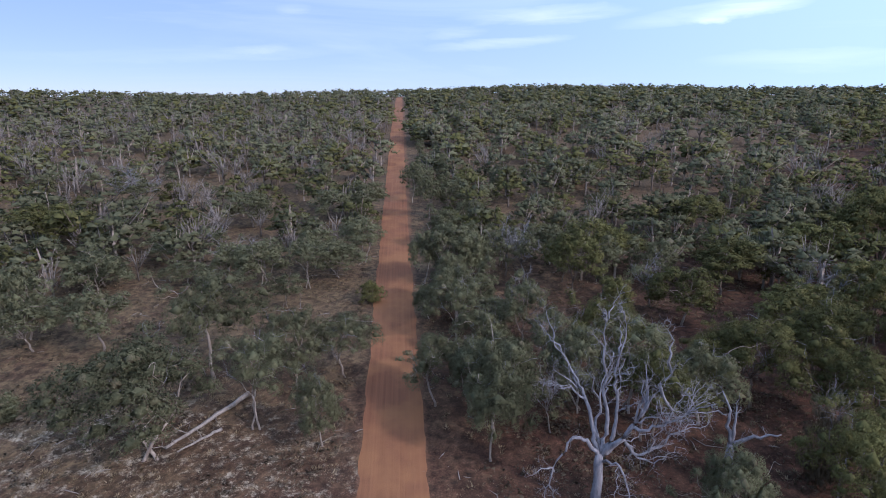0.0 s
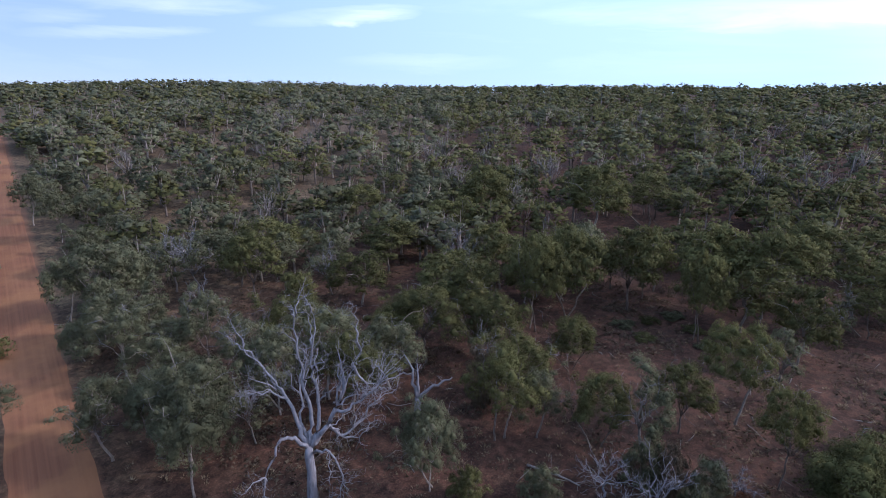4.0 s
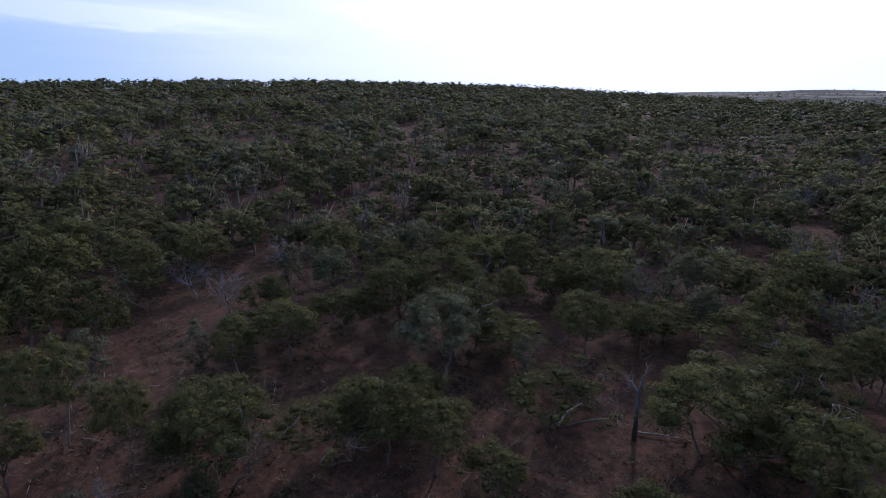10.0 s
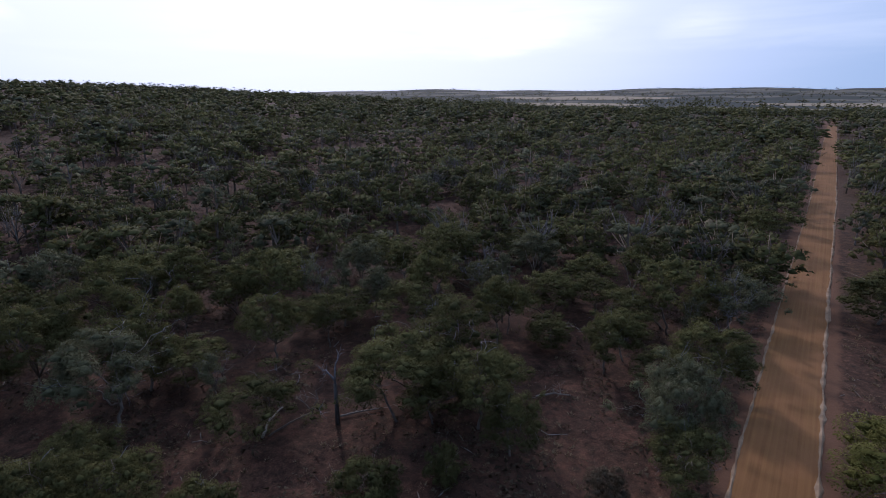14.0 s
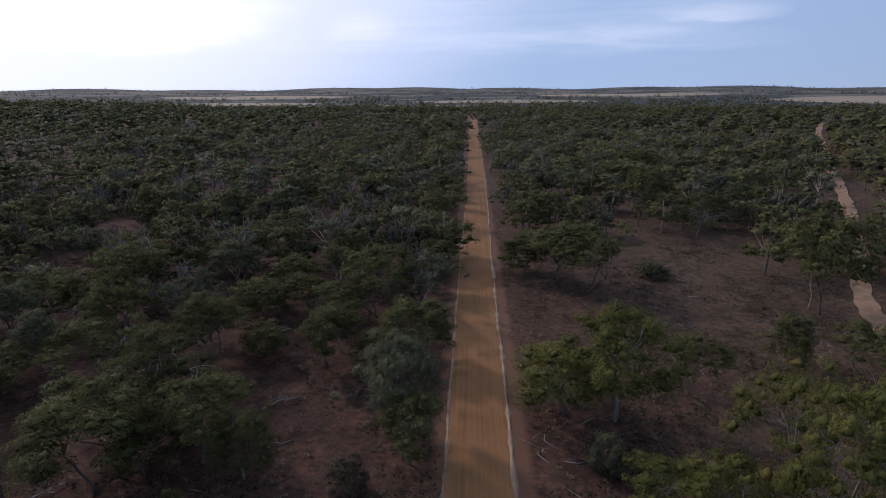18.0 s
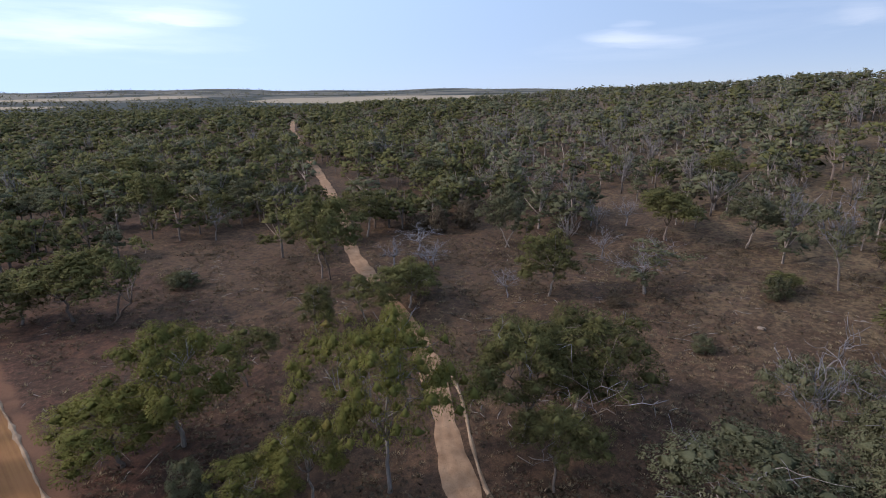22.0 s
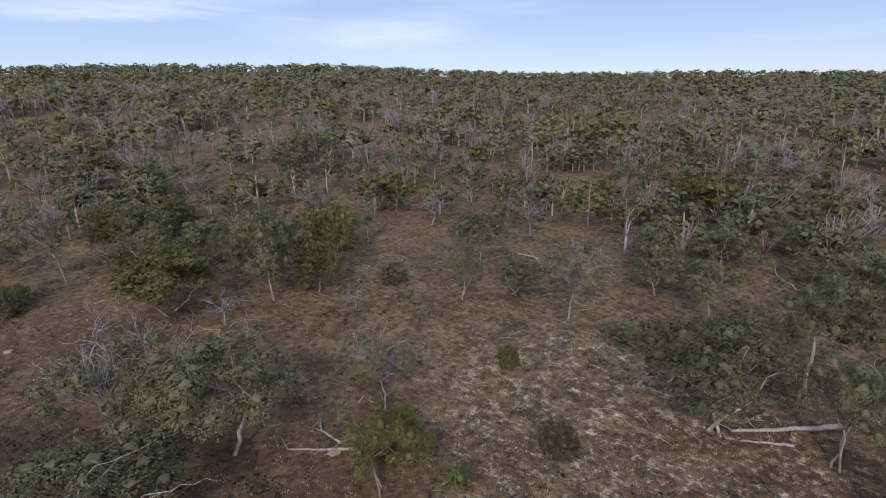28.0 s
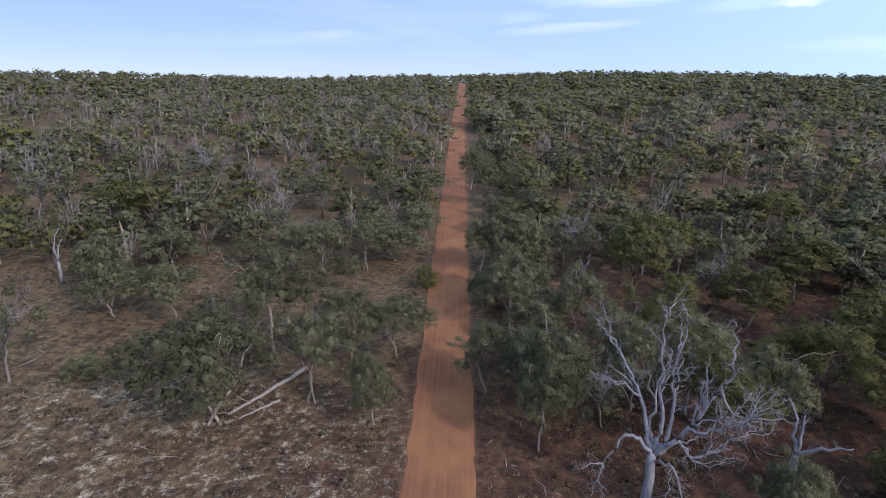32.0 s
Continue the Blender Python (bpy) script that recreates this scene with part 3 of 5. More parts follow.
def clumped(rng, tufts, count, length, width):
    """Leaf clumps at the given places and sizes, with leaves by their area."""
    return joined([puff(rng, c, s, max(10, int(count * s ** 1.7)), length, width) for c, s in tufts])


def crown_lobes(rng, count, centre, reach, lo=-0.25, size=(0.75, 1.2)):
    """Places of leaf clumps over an uneven, broken dome."""
    bump_az, bump_in = rng.uniform(0, 6.28, 3), rng.uniform(0.10, 0.24, 3)
    gap = rng.uniform(0, 6.28, 2)
    out = []
    tries = 0
    while len(out) < count and tries < 900:
        tries += 1
        up = rng.uniform(lo, 1.0)
        az = rng.uniform(0, 6.28)
        if any(abs((az - g + 3.14) % 6.28 - 3.14) < 0.33 for g in gap) and up < 0.75:
            continue
        k = 1.0 + sum(b * math.sin((i + 2) * az + a) for i, (a, b) in enumerate(zip(bump_az, bump_in)))
        flat = math.sqrt(max(0.0, 1 - up * up)) * k
        p = np.array([math.sin(az) * flat, math.cos(az) * flat, up * (0.85 + 0.15 * k)]) * rng.uniform(0.6, 1.0) ** 0.7
        s = rng.uniform(*size)
        q = np.asarray(centre) + p * np.asarray(reach)
        if all(np.linalg.norm((q - c) * [1, 1, 1.2]) > 0.62 * (s + r) for c, r in out) or rng.random() < 0.06:
            out.append((q, s))
    return out


def gum_form(rng, high=10.0, wide=8.0, limbs=5, stems=1, subs=2, low=0.3, flat=0.0):
    """The bones of a gum tree: trunk rods, limb rods (a list for each limb), and tuft centres with sizes."""
    trunks, boughs, tufts = [], [], []
    for s in range(stems):
        foot = np.array([0, 0, -0.3]) + (rng.normal(0, 0.35, 3) * [1, 1, 0] if stems > 1 else 0)
        lean = rng.normal(0, 0.06 + 0.09 * (stems > 1), 2) * high
        fork = np.array([lean[0], lean[1], high * rng.uniform(low, low + 0.12)])
        path = bow(rng, foot, fork, 6, 0.0, 0.02)
        r0 = 0.0165 * high * rng.uniform(0.9, 1.15) / stems ** 0.5
        rad = np.linspace(r0, r0 * 0.68, 6)
        rad[0] *= 1.35
        trunks.append(tube(path, rad, 7))
        n = max(2, round(limbs / stems))
        for k in range(n):
            az = 2 * np.pi * (k + rng.uniform(-.3, .3)) / n + s * 1.3
            reach = wide / 2 * rng.uniform(0.45, 0.82) if k or stems > 1 else wide * 0.08
            top = high * (rng.uniform(0.52, 0.86) - flat * 0.03) if k else high * 0.90
            tip = np.array([np.sin(az) * reach + lean[0], np.cos(az) * reach + lean[1], top])
            path = bow(rng, fork, tip, 7, 0.10, 0.045)
            rods = [tube(path, np.linspace(r0 * 0.52, r0 * 0.12, 7), 5)]
            tufts.append((tip, wide * rng.uniform(0.15, 0.20)))
            for j in range(subs):
                at = path[rng.integers(2, 7)]
                out = np.array([np.sin(az), np.cos(az), 0]) * rng.uniform(0.05, 0.2) * wide + rng.normal(0, 0.12, 3) * wide
                end = at + out * [1, 1, .5] + [0, 0, rng.uniform(0.02, 0.16) * high]
                end[2] = min(max(end[2], high * 0.42), high * 0.92)
                rods.append(tube(bow(rng, at, end, 5, 0.08, 0.06), np.linspace(r0 * 0.24, r0 * 0.07, 5), 4))
                tufts.append((end, wide * rng.uniform(0.12, 0.18)))
            boughs.append(rods)
    return trunks, boughs, tufts


def twigs(rng, path, r, count, reach, depth=2, up=0.4):
    """Bare side shoots along a path, forking again."""
    rods = []
    for _ in range(count):
        i = rng.integers(max(1, len(path) // 3), len(path))
        at = path[i]
        d = rng.normal(0, 1, 3) + np.array([0, 0, up])
        along = path[i] - path[i - 1]
        d = d / np.linalg.norm(d) + along / (np.linalg.norm(along) + 1e-9) * 0.7
        end = at + d / np.linalg.norm(d) * reach * rng.uniform(0.5, 1.2)
        k = 4 if depth > 1 else 3
        p = bow(rng, at, end, k, 0.05, 0.09)
        rods.append(tube(p, np.linspace(r, r * 0.35, k), 3))
        if depth > 1:
            rods += twigs(rng, p, r * 0.6, 2, reach * 0.55, depth - 1, up)
    return rods


PROTO = {}
LABELS = {
    "grey": "gum tree with grey-green drooping leaf tufts on red soil",
    "olive": "gum tree with olive-green rounded leaf tufts and dark bark",
    "half": "half-dead gum tree with bare pale branches and thin leaves",
    "shrub": "low dense bush with leaves down to the ground",
    "sapling": "slender young gum tree with a narrow crown",
    "broad": "broad low-crowned gum tree with yellowish olive leaves and bare inner twigs",
    "rust": "low bush with rust-coloured dead leaves among bare twigs",
    "yellow": "small gum tree with fresh yellow-green rounded leaf tufts",
    "dead": "dead leafless tree with bleached grey branches",
}


def build_tree(kind, var, light=False):
    rng = np.random.default_rng({"grey": 100, "olive": 200, "half": 300, "shrub": 400, "sapling": 500, "dead": 600, "broad": 700, "yellow": 800, "rust": 900}[kind] + var)
    leaf = {"grey": GREY_LEAF, "olive": OLIVE_LEAF, "broad": YELLOW_LEAF, "half": GREY_LEAF, "shrub": (HEATH_LEAF, GREY_LEAF, GREY_LEAF, OLIVE_LEAF)[var % 4], "sapling": GREY_LEAF, "yellow": YELLOW_LEAF, "rust": RUST_LEAF, "dead": None}[kind]
    bark = {"half": GREY_BARK, "dead": DEAD_WOOD, "olive": PALE_BARK if var % 3 == 1 else BARK, "broad": GREY_BARK, "grey": PALE_BARK}.get(kind, PALE_BARK if var % 2 else BARK)
    base = tagged(new({"shrub": "bush", "rust": "bush", "dead": "dead_tree"}.get(kind, "gum_tree")), LABELS[kind], "bush" if kind in ("shrub", "rust") else "tree")
    count, ll, lw = 520, 0.165, 0.082
    if kind in ("shrub", "rust"):
        trunks, boughs, tufts = gum_form(rng, 10, 12, 6, 3, 1, 0.12)
        tufts = crown_lobes(rng, 46, (0, 0, 3.6), (5.0, 5.0, 4.9), -0.6, (0.9, 1.6))
        count, ll, lw = 120, 0.38, 0.18
    elif kind == "sapling":
        trunks, boughs, tufts = gum_form(rng, 10, 4.6, 6, 1, 1, 0.30)
        tufts = [(c, s * 0.9) for c, s in tufts[:5]] + crown_lobes(rng, 22, (0, 0, 5.7), (1.7, 1.7, 3.6), -0.95, (0.4, 0.72))
    elif kind == "half":
        trunks, boughs, tufts = gum_form(rng, 10, 9, 6, 1, 3, 0.28)
        tufts = [(c * [1, 1, .86] + rng.normal(0, .45, 3), s * rng.uniform(.3, .55)) for k, (c, s) in enumerate(tufts) if k % 4 for _ in range(2)]
    elif kind == "dead":
        trunks, boughs, tufts = gum_form(rng, 10, 9, 6, 1, 3, 0.25)
        tufts = []
    elif kind == "broad":
        trunks, boughs, tufts = gum_form(rng, 10, 10, 7, 1, 3, 0.2)
        tufts = [(c, s * 0.4) for c, s in tufts] + crown_lobes(rng, 85, (0, 0, 5.2), (5.6, 5.6, 4.2), -0.05, (0.5, 0.85))
        count, ll, lw = 480, 0.135, 0.064
    else:
        stems = 2 if var % 3 == 2 else 1
        trunks, boughs, tufts = gum_form(rng, 10, 7.4, 6, stems, 2, 0.26 + 0.06 * (var % 2), flat=1.0 * (kind == "olive"))
        lean = rng.normal(0, 0.4, 2)
        n = (44, 34, 50, 38, 54, 28)[var % 6]
        tufts = [(c, s * 0.5) for c, s in tufts[::2]] + crown_lobes(rng, n, (lean[0], lean[1], 5.5 if var % 2 else 4.9), (3.5, 3.5, 3.5 if var % 2 else 4.2), (-0.1, -0.4, -0.25)[var % 3], (0.6, 1.1))
    if light:
        count, ll, lw = int(count * 0.32), ll * 1.75, lw * 1.75
    v, f = joined(trunks)
    part("trunk", mesh_of("trunk", v, f, [bark], smooth=True), base)
    for rods in boughs:
        if kind in ("half", "dead", "broad"):
            tip = rods[0][0]
            path = tip.reshape(-1, 5, 3).mean(axis=1)
            bare = twigs(rng, path, 0.036, {"half": 11, "dead": 10, "broad": 5}[kind], 1.7, 2, 0.7)
        else:
            path = rods[0][0].reshape(-1, 5, 3).mean(axis=1)
            bare = [] if light or kind == "shrub" else twigs(rng, path, 0.03, 2, 1.9, 2, 0.3)
        v, f = joined(rods + bare)
        slot = np.r_[np.zeros(sum(len(q[1]) for q in rods), int), np.ones(sum(len(q[1]) for q in bare), int)]
        part("limb", mesh_of("limb", v, f, [bark, DEAD_WOOD], slot, smooth=True), base)
    if tufts:
        v, f, n = clumped(rng, tufts, count, ll, lw)
        whole = (v - [0, 0, 4.0]) / np.linalg.norm(v - [0, 0, 4.0], axis=1)[:, None]
        n = n + whole * 0.2
        part("crown", mesh_of("crown", v, f, [leaf], smooth=n / np.linalg.norm(n, axis=1)[:, None]), base)
    return base


WIDTH = {"grey": 7.8, "olive": 7.8, "half": 9.0, "shrub": 13.0, "sapling": 5.2, "dead": 9.0, "broad": 12.0, "yellow": 7.8, "rust": 13.0}
COUNTS = {"grey": 6, "olive": 6, "half": 4, "shrub": 4, "sapling": 3, "dead": 4, "broad": 2, "yellow": 3, "rust": 1}
PLANTED = []
plant_rng = random.Random(5)


def plant(kind, x, y, high, wide, group="scattered bush trees"):
    var = plant_rng.randrange(COUNTS[kind])
    light = math.hypot(x, y) > 72
    if (kind, var, light) not in PROTO:
        ob = PROTO[kind, var, light] = build_tree(kind, var, light)
    else:
        ob = copy_thing(PROTO[kind, var, light], Matrix())
    tagged(ob, group="low bushes" if kind in ("shrub", "rust") else "dead trees" if kind == "dead" else group)
    s = wide / WIDTH[kind]
    ob.matrix_basis = pose(x, y, float(land(x, y)) - 0.1, 0, 0, plant_rng.uniform(0, 360)) @ Matrix.Diagonal((s, s, high / 10.0, 1))
    PLANTED.append((x, y, wide))
    return ob


# ---- clearings and how thickly trees stand ----
CLEARINGS = [(58, 31, 17, 12), (66, 16, 14, 8), (70, 126, 15, 13), (-38, -80, 22, 32), (-68, -62, 16, 16), (-78, -30, 26, 22), (-50, -8, 14, 14),
             (-52, 10, 12, 10), (-58, 34, 18, 16), (-80, 46, 16, 18), (-101, 105, 12, 14), (-66, 150, 14, 14), (-34, 36, 16, 13), (40, -40, 9, 8), (24, -50, 9, 8), (-12, 44, 10, 8)]


def thick(x, y):
    """Trees to a square metre."""
    d, az = math.hypot(x, y), math.degrees(math.atan2(x, y))
    if 0 <= az < 180:
        n = 1 / 38
    elif -22 < az < 0:
        n = 1 / 44 if d < 170 else 1 / 38
    elif -65 < az <= -22:
        n = 1 / 66 if d < 160 else 1 / 42
    elif -160 < az <= -65:
        n = 1 / 90 if d < 120 else 1 / 46 if d < 200 else 1 / 36
    else:
        n = 1 / 170 if d < 110 else 1 / 40
    for cx, cy, rx, ry in CLEARINGS:
        if ((x - cx) / rx) ** 2 + ((y - cy) / ry) ** 2 < 1:
            n *= 0.06
    n *= 0.45 + 1.1 * max(0.0, min(1.0, 0.5 + 1.1 * noise.noise(Vector((x * 0.03, y * 0.03, 0.5)))))
    return n


def on_way(x, y, gap):
    if abs(x + 0.4) < 4.4 + gap and -526 < y < 612:
        return True
    if x < 0 and y < 20 and d2track(x, y) < (2.4 + gap) ** 2:
        return True
    return False


def d2track(x, y):
    return float(np.min((TRACK_LINE[::3, 0] - x) ** 2 + (TRACK_LINE[::3, 1] - y) ** 2))


GREY_A = [(-6.7, 44.4, 8.2, 4.4), (-22.3, 43.3, 12.1, 11.2), (-13.5, 47.6, 10.8, 7.6), (-10.9, 54.3, 10.0, 6.5), (-5.7, 56.6, 8.3, 7.0), (-20.7, 57.3, 13.8, 10.0), (-36.5, 64.6, 8.8, 7.7), (-44.8, 64.6, 6.6, 7.6), (-55.7, 77.2, 6.0, 6.6), (-47.4, 86.5, 6.4, 9.1), (-16.7, 77.0, 5.9, 6.1), (-10.0, 89.1, 7.2, 7.9), (-6.1, 96.8, 9.1, 7.6), (-14.6, 94.2, 8.4, 7.4), (-32.7, 122.4, 8.7, 9.3), (-42.6, 99.9, 6.1, 8.1), (-7.5, 128.3, 9.6, 9.8), (-14.8, 121.7, 9.1, 9.3), (4.3, 50.2, 8.6, 5.9), (8.1, 48.7, 8.9, 5.3), (8.8, 41.3, 10.1, 5.0), (13.1, 65.2, 6.0, 6.7), (12.6, 55.4, 6.1, 4.7)]
GREY_B = [(7.1, 55.8, 5.4, 5.3), (7.2, 125.2, 10.9, 5.9), (9.1, 102.7, 9.0, 5.9), (4.6, 84.9, 10.2, 5.2), (12.6, 83.4, 9.9, 5.1), (7.4, 74.7, 9.5, 4.8), (12.0, 73.1, 6.4, 4.6), (4.7, 71.5, 5.6, 4.2), (15.0, 132.9, 8.4, 7.6), (15.6, 111.8, 8.4, 7.6), (3.7, 140.7, 11.8, 6.5), (18.8, 92.2, 8.4, 6.6), (27.8, 92.3, 8.0, 7.9), (30.2, 44.8, 9.4, 7.6), (24.4, 30.0, 9.1, 4.9), (50.8, 76.1, 9.7, 11.7), (39.7, 91.2, 6.9, 11.3), (39.4, 66.4, 8.8, 8.4), (47.0, 55.6, 10.2, 9.5), (28.7, 53.7, 3.7, 5.8), (36.7, 29.2, 8.1, 4.3), (53.4, 18.1, 11.6, 6.6)]
GREY_C = [(47.2, 11.7, 10.3, 4.4), (53.3, 45.0, 14.6, 7.6), (59.6, 44.3, 14.8, 9.4), (69.0, 40.4, 13.5, 9.0), (67.1, 29.3, 13.1, 6.0), (78.2, 34.0, 13.6, 10.6), (80.7, 26.7, 14.4, 10.8), (70.9, 18.6, 10.7, 6.7), (90.3, 18.3, 10.8, 10.0), (110.2, 63.1, 12.6, 12.5), (83.5, 86.2, 14.0, 11.5), (61.2, 103.1, 10.2, 10.3), (64.1, -16.7, 10.7, 8.3), (64.4, -24.4, 12.2, 9.6), (62.7, -2.5, 8.3, 7.6), (65.2, -9.8, 8.1, 8.5), (-72.7, 16.7, 14.6, 8.1), (-67.8, 49.5, 10.3, 9.3), (-59.1, 40.3, 7.8, 5.6), (-56.4, 47.8, 6.5, 6.4), (-47.3, 67.8, 10.8, 7.8), (-43.8, 78.8, 9.1, 8.8)]
GREY_D = [(-34.5, 86.4, 4.8, 6.9), (-50.0, 74.0, 3.8, 5.0), (-123.6, 62.1, 10.2, 10.6), (-140.3, 40.5, 10.3, 10.8), (-35.1, -5.3, 9.6, 12.8), (-42.9, 4.9, 12.1, 11.9), (-108.2, -25.2, 10.9, 9.3), (-82.9, -62.1, 12.3, 7.9), (-116.3, -116.6, 10.4, 9.5), (-42.3, -186.8, 10.0, 13.8), (-65.3, -173.3, 10.5, 11.2), (-97.2, 1.8, 11.3, 7.6), (-26.2, -154.4, 10.0, 10.5), (-81.9, -162.0, 8.9, 9.7), (-64.4, -133.9, 9.5, 8.6), (-139.8, 14.6, 8.3, 9.8)]
for x, y, high, wide in GREY_A + GREY_B + GREY_C + GREY_D:
    plant("olive" if x > 38 else "grey", x, y, high, wide)
OLIVE_A = [(-66.2, 104.4, 10.0, 12.7), (26.9, 58.4, 7.5, 6.7), (71.0, 81.4, 10.0, 11.5), (39.8, 24.6, 8.3, 5.4), (100.5, 28.2, 11.4, 9.2), (66.9, 89.5, 7.3, 9.7), (43.2, 4.2, 10.6, 7.9), (43.3, -4.3, 6.9, 6.7), (41.4, -9.2, 9.0, 6.7), (41.1, -26.5, 6.5, 8.6), (66.8, -41.3, 7.9, 9.7), (74.1, -40.0, 10.5, 8.6), (93.2, -58.4, 7.8, 10.5), (54.1, -27.5, 5.8, 7.9), (112.4, 20.2, 8.6, 12.0), (96.9, 67.0, 16.1, 12.7), (31.9, -36.5, 9.9, 11.1), (25.8, -44.7, 6.0, 6.5), (31.3, -54.8, 10.6, 7.6), (51.6, -48.1, 5.9, 9.6), (41.9, -52.1, 7.8, 9.3), (50.8, -71.6, 10.5, 10.0)]
OLIVE_B = [(43.2, -90.1, 8.2, 11.5), (46.0, -84.1, 6.5, 8.3), (30.1, -68.2, 7.0, 8.1), (28.3, -77.5, 7.7, 8.5), (19.1, -68.9, 6.6, 8.4), (10.1, -54.6, 6.1, 7.2), (26.1, -59.3, 4.6, 6.5), (34.5, -16.4, 4.8, 5.0), (67.3, 1.5, 5.6, 6.5), (56.9, -24.2, 10.1, 7.5), (68.6, -52.5, 6.9, 10.3), (6.4, -39.9, 7.2, 6.7), (6.9, -58.1, 8.6, 8.1), (44.4, -70.5, 5.1, 7.8), (31.7, -40.3, 7.2, 7.2), (28.9, -37.8, 4.8, 6.4), (25.0, -71.7, 6.6, 8.2), (17.2, -60.5, 7.3, 5.9), (58.0, -88.2, 6.0, 8.3), (7.0, -89.7, 6.7, 8.4), (11.4, -75.3, 7.0, 6.8), (8.6, -122.7, 9.3, 10.6)]
OLIVE_C = [(-31.7, 14.3, 7.6, 6.0), (-74.5, 26.3, 13.0, 8.3), (-22.8, -52.8, 7.5, 5.9), (-35.5, -24.4, 12.7, 9.6), (-41.9, -21.8, 12.6, 12.0), (-31.6, -18.7, 9.0, 6.8), (-66.7, -41.6, 11.1, 8.6), (-105.2, -39.4, 11.5, 12.5), (-75.7, 3.3, 10.5, 13.4), (-110.6, 7.5, 8.3, 11.2), (-72.1, 23.2, 6.9, 6.7), (-54.1, -58.1, 5.3, 8.0), (-14.0, -86.9, 10.6, 12.3), (-8.8, -91.0, 7.7, 9.7), (-48.3, -74.7, 15.9, 11.8), (-69.6, -89.5, 11.1, 11.6), (-49.5, -54.8, 8.0, 8.7), (-42.2, -55.8, 7.7, 6.8), (-35.4, -58.2, 7.3, 5.5), (-155.2, -45.2, 10.5, 11.0)]
OLIVE_D = [(-88.8, -14.8, 3.5, 5.4), (-59.4, -195.1, 11.1, 13.5), (-100.6, -1.3, 11.4, 9.4), (-12.6, -123.0, 9.4, 8.4), (-41.0, -130.6, 14.3, 10.4), (-51.3, -122.8, 9.6, 8.6), (-18.0, -82.8, 12.2, 10.6), (-42.1, -170.5, 10.0, 11.6), (-46.0, -137.5, 6.1, 8.8), (-102.3, -190.3, 9.7, 10.7), (-105.5, 7.9, 7.7, 8.6), (45.9, 5.6, 9.3, 7.8), (44.2, -8.2, 7.2, 7.7)]
for x, y, high, wide in OLIVE_A + OLIVE_B + OLIVE_C + OLIVE_D:
    plant("olive", x, y, high, wide)
HALF_A = [(-30.0, 94.1, 8.7, 10.0), (-61.3, 129.8, 13.2, 14.4), (-58.5, 106.5, 5.6, 8.0), (-19.3, 113.8, 4.9, 6.5), (37.7, 38.2, 8.4, 3.8), (92.2, 14.7, 7.3, 8.2), (90.5, -11.1, 7.0, 7.9), (-41.5, 19.3, 9.2, 6.9), (-87.4, 38.0, 10.1, 4.7), (-46.2, 48.4, 12.1, 8.2), (-76.6, 68.0, 10.8, 9.0), (-81.1, 98.5, 17.0, 12.9), (-64.3, 135.7, 10.2, 13.4), (-103.8, 33.8, 11.6, 8.4), (-119.1, 71.4, 14.6, 9.4), (-49.3, -3.2, 12.9, 10.2), (-47.2, -0.2, 13.0, 9.5), (-76.5, -30.8, 9.4, 13.6), (-94.8, -8.7, 15.8, 10.0), (-108.5, -19.1, 12.1, 6.5), (-160.7, 11.6, 13.7, 11.2), (-151.3, 49.9, 16.8, 11.5)]
HALF_B = [(-126.2, 52.5, 8.7, 8.5), (-254.9, 46.1, 9.6, 13.5), (-136.2, -160.9, 14.0, 11.9), (-46.7, -112.9, 9.9, 6.9)]
for x, y, high, wide in HALF_A + HALF_B:
    plant("half", x, y, high, wide)
SHRUB_A = [(-4.1, 78.2, 4.1, 4.7), (51.4, 8.0, 4.0, 5.5), (31.3, 23.7, 3.5, 3.4), (26.1, 27.0, 3.8, 3.7), (41.8, 15.2, 4.1, 3.8), (39.3, 17.2, 5.7, 3.4), (79.8, 56.8, 9.4, 9.2), (38.6, -0.4, 3.0, 3.4), (35.6, 36.0, 8.7, 3.7), (27.0, -25.6, 4.8, 6.6), (23.1, -31.4, 4.3, 4.0), (11.2, -36.1, 4.1, 4.0), (-69.7, 34.7, 3.9, 4.8), (-27.9, 29.5, 3.5, 4.1), (-39.1, 49.8, 3.0, 4.4), (-41.3, 34.6, 3.2, 3.2), (-29.2, 20.9, 2.0, 1.7), (-10.7, -40.2, 4.1, 3.9), (-85.5, -15.2, 4.3, 3.9), (-82.4, -80.3, 6.9, 5.2), (-89.2, -77.4, 7.8, 6.5)]
SHRUB_B = [(-81.1, -85.1, 3.9, 7.1), (-63.2, -18.0, 2.9, 2.7), (-69.8, -31.9, 2.2, 3.1), (-31.0, -92.1, 2.2, 5.2), (-30.1, -88.7, 3.4, 4.9), (38.3, 19.1, 5.4, 3.9), (37.4, 14.0, 4.8, 3.4), (40.5, 6.2, 4.6, 3.8), (36.5, 8.2, 6.5, 3.3)]
for x, y, high, wide in SHRUB_A + SHRUB_B:
    plant("shrub", x, y, high, wide)
BROAD_A = [(-22.4, -28.5, 17.0, 13.6)]
for x, y, high, wide in BROAD_A:
    plant("broad", x, y, high, wide)
YELLOW_A = [(-13.3, -47.1, 13.4, 10.7), (-8.3, -47.9, 7.7, 10.9), (-13.8, -34.8, 5.3, 6.9), (-17.5, -32.1, 8.0, 6.0), (-35.9, 17.1, 4.0, 6.2), (-90.5, 34.2, 7.2, 10.6)]
for x, y, high, wide in YELLOW_A:
    plant("yellow", x, y, high, wide)
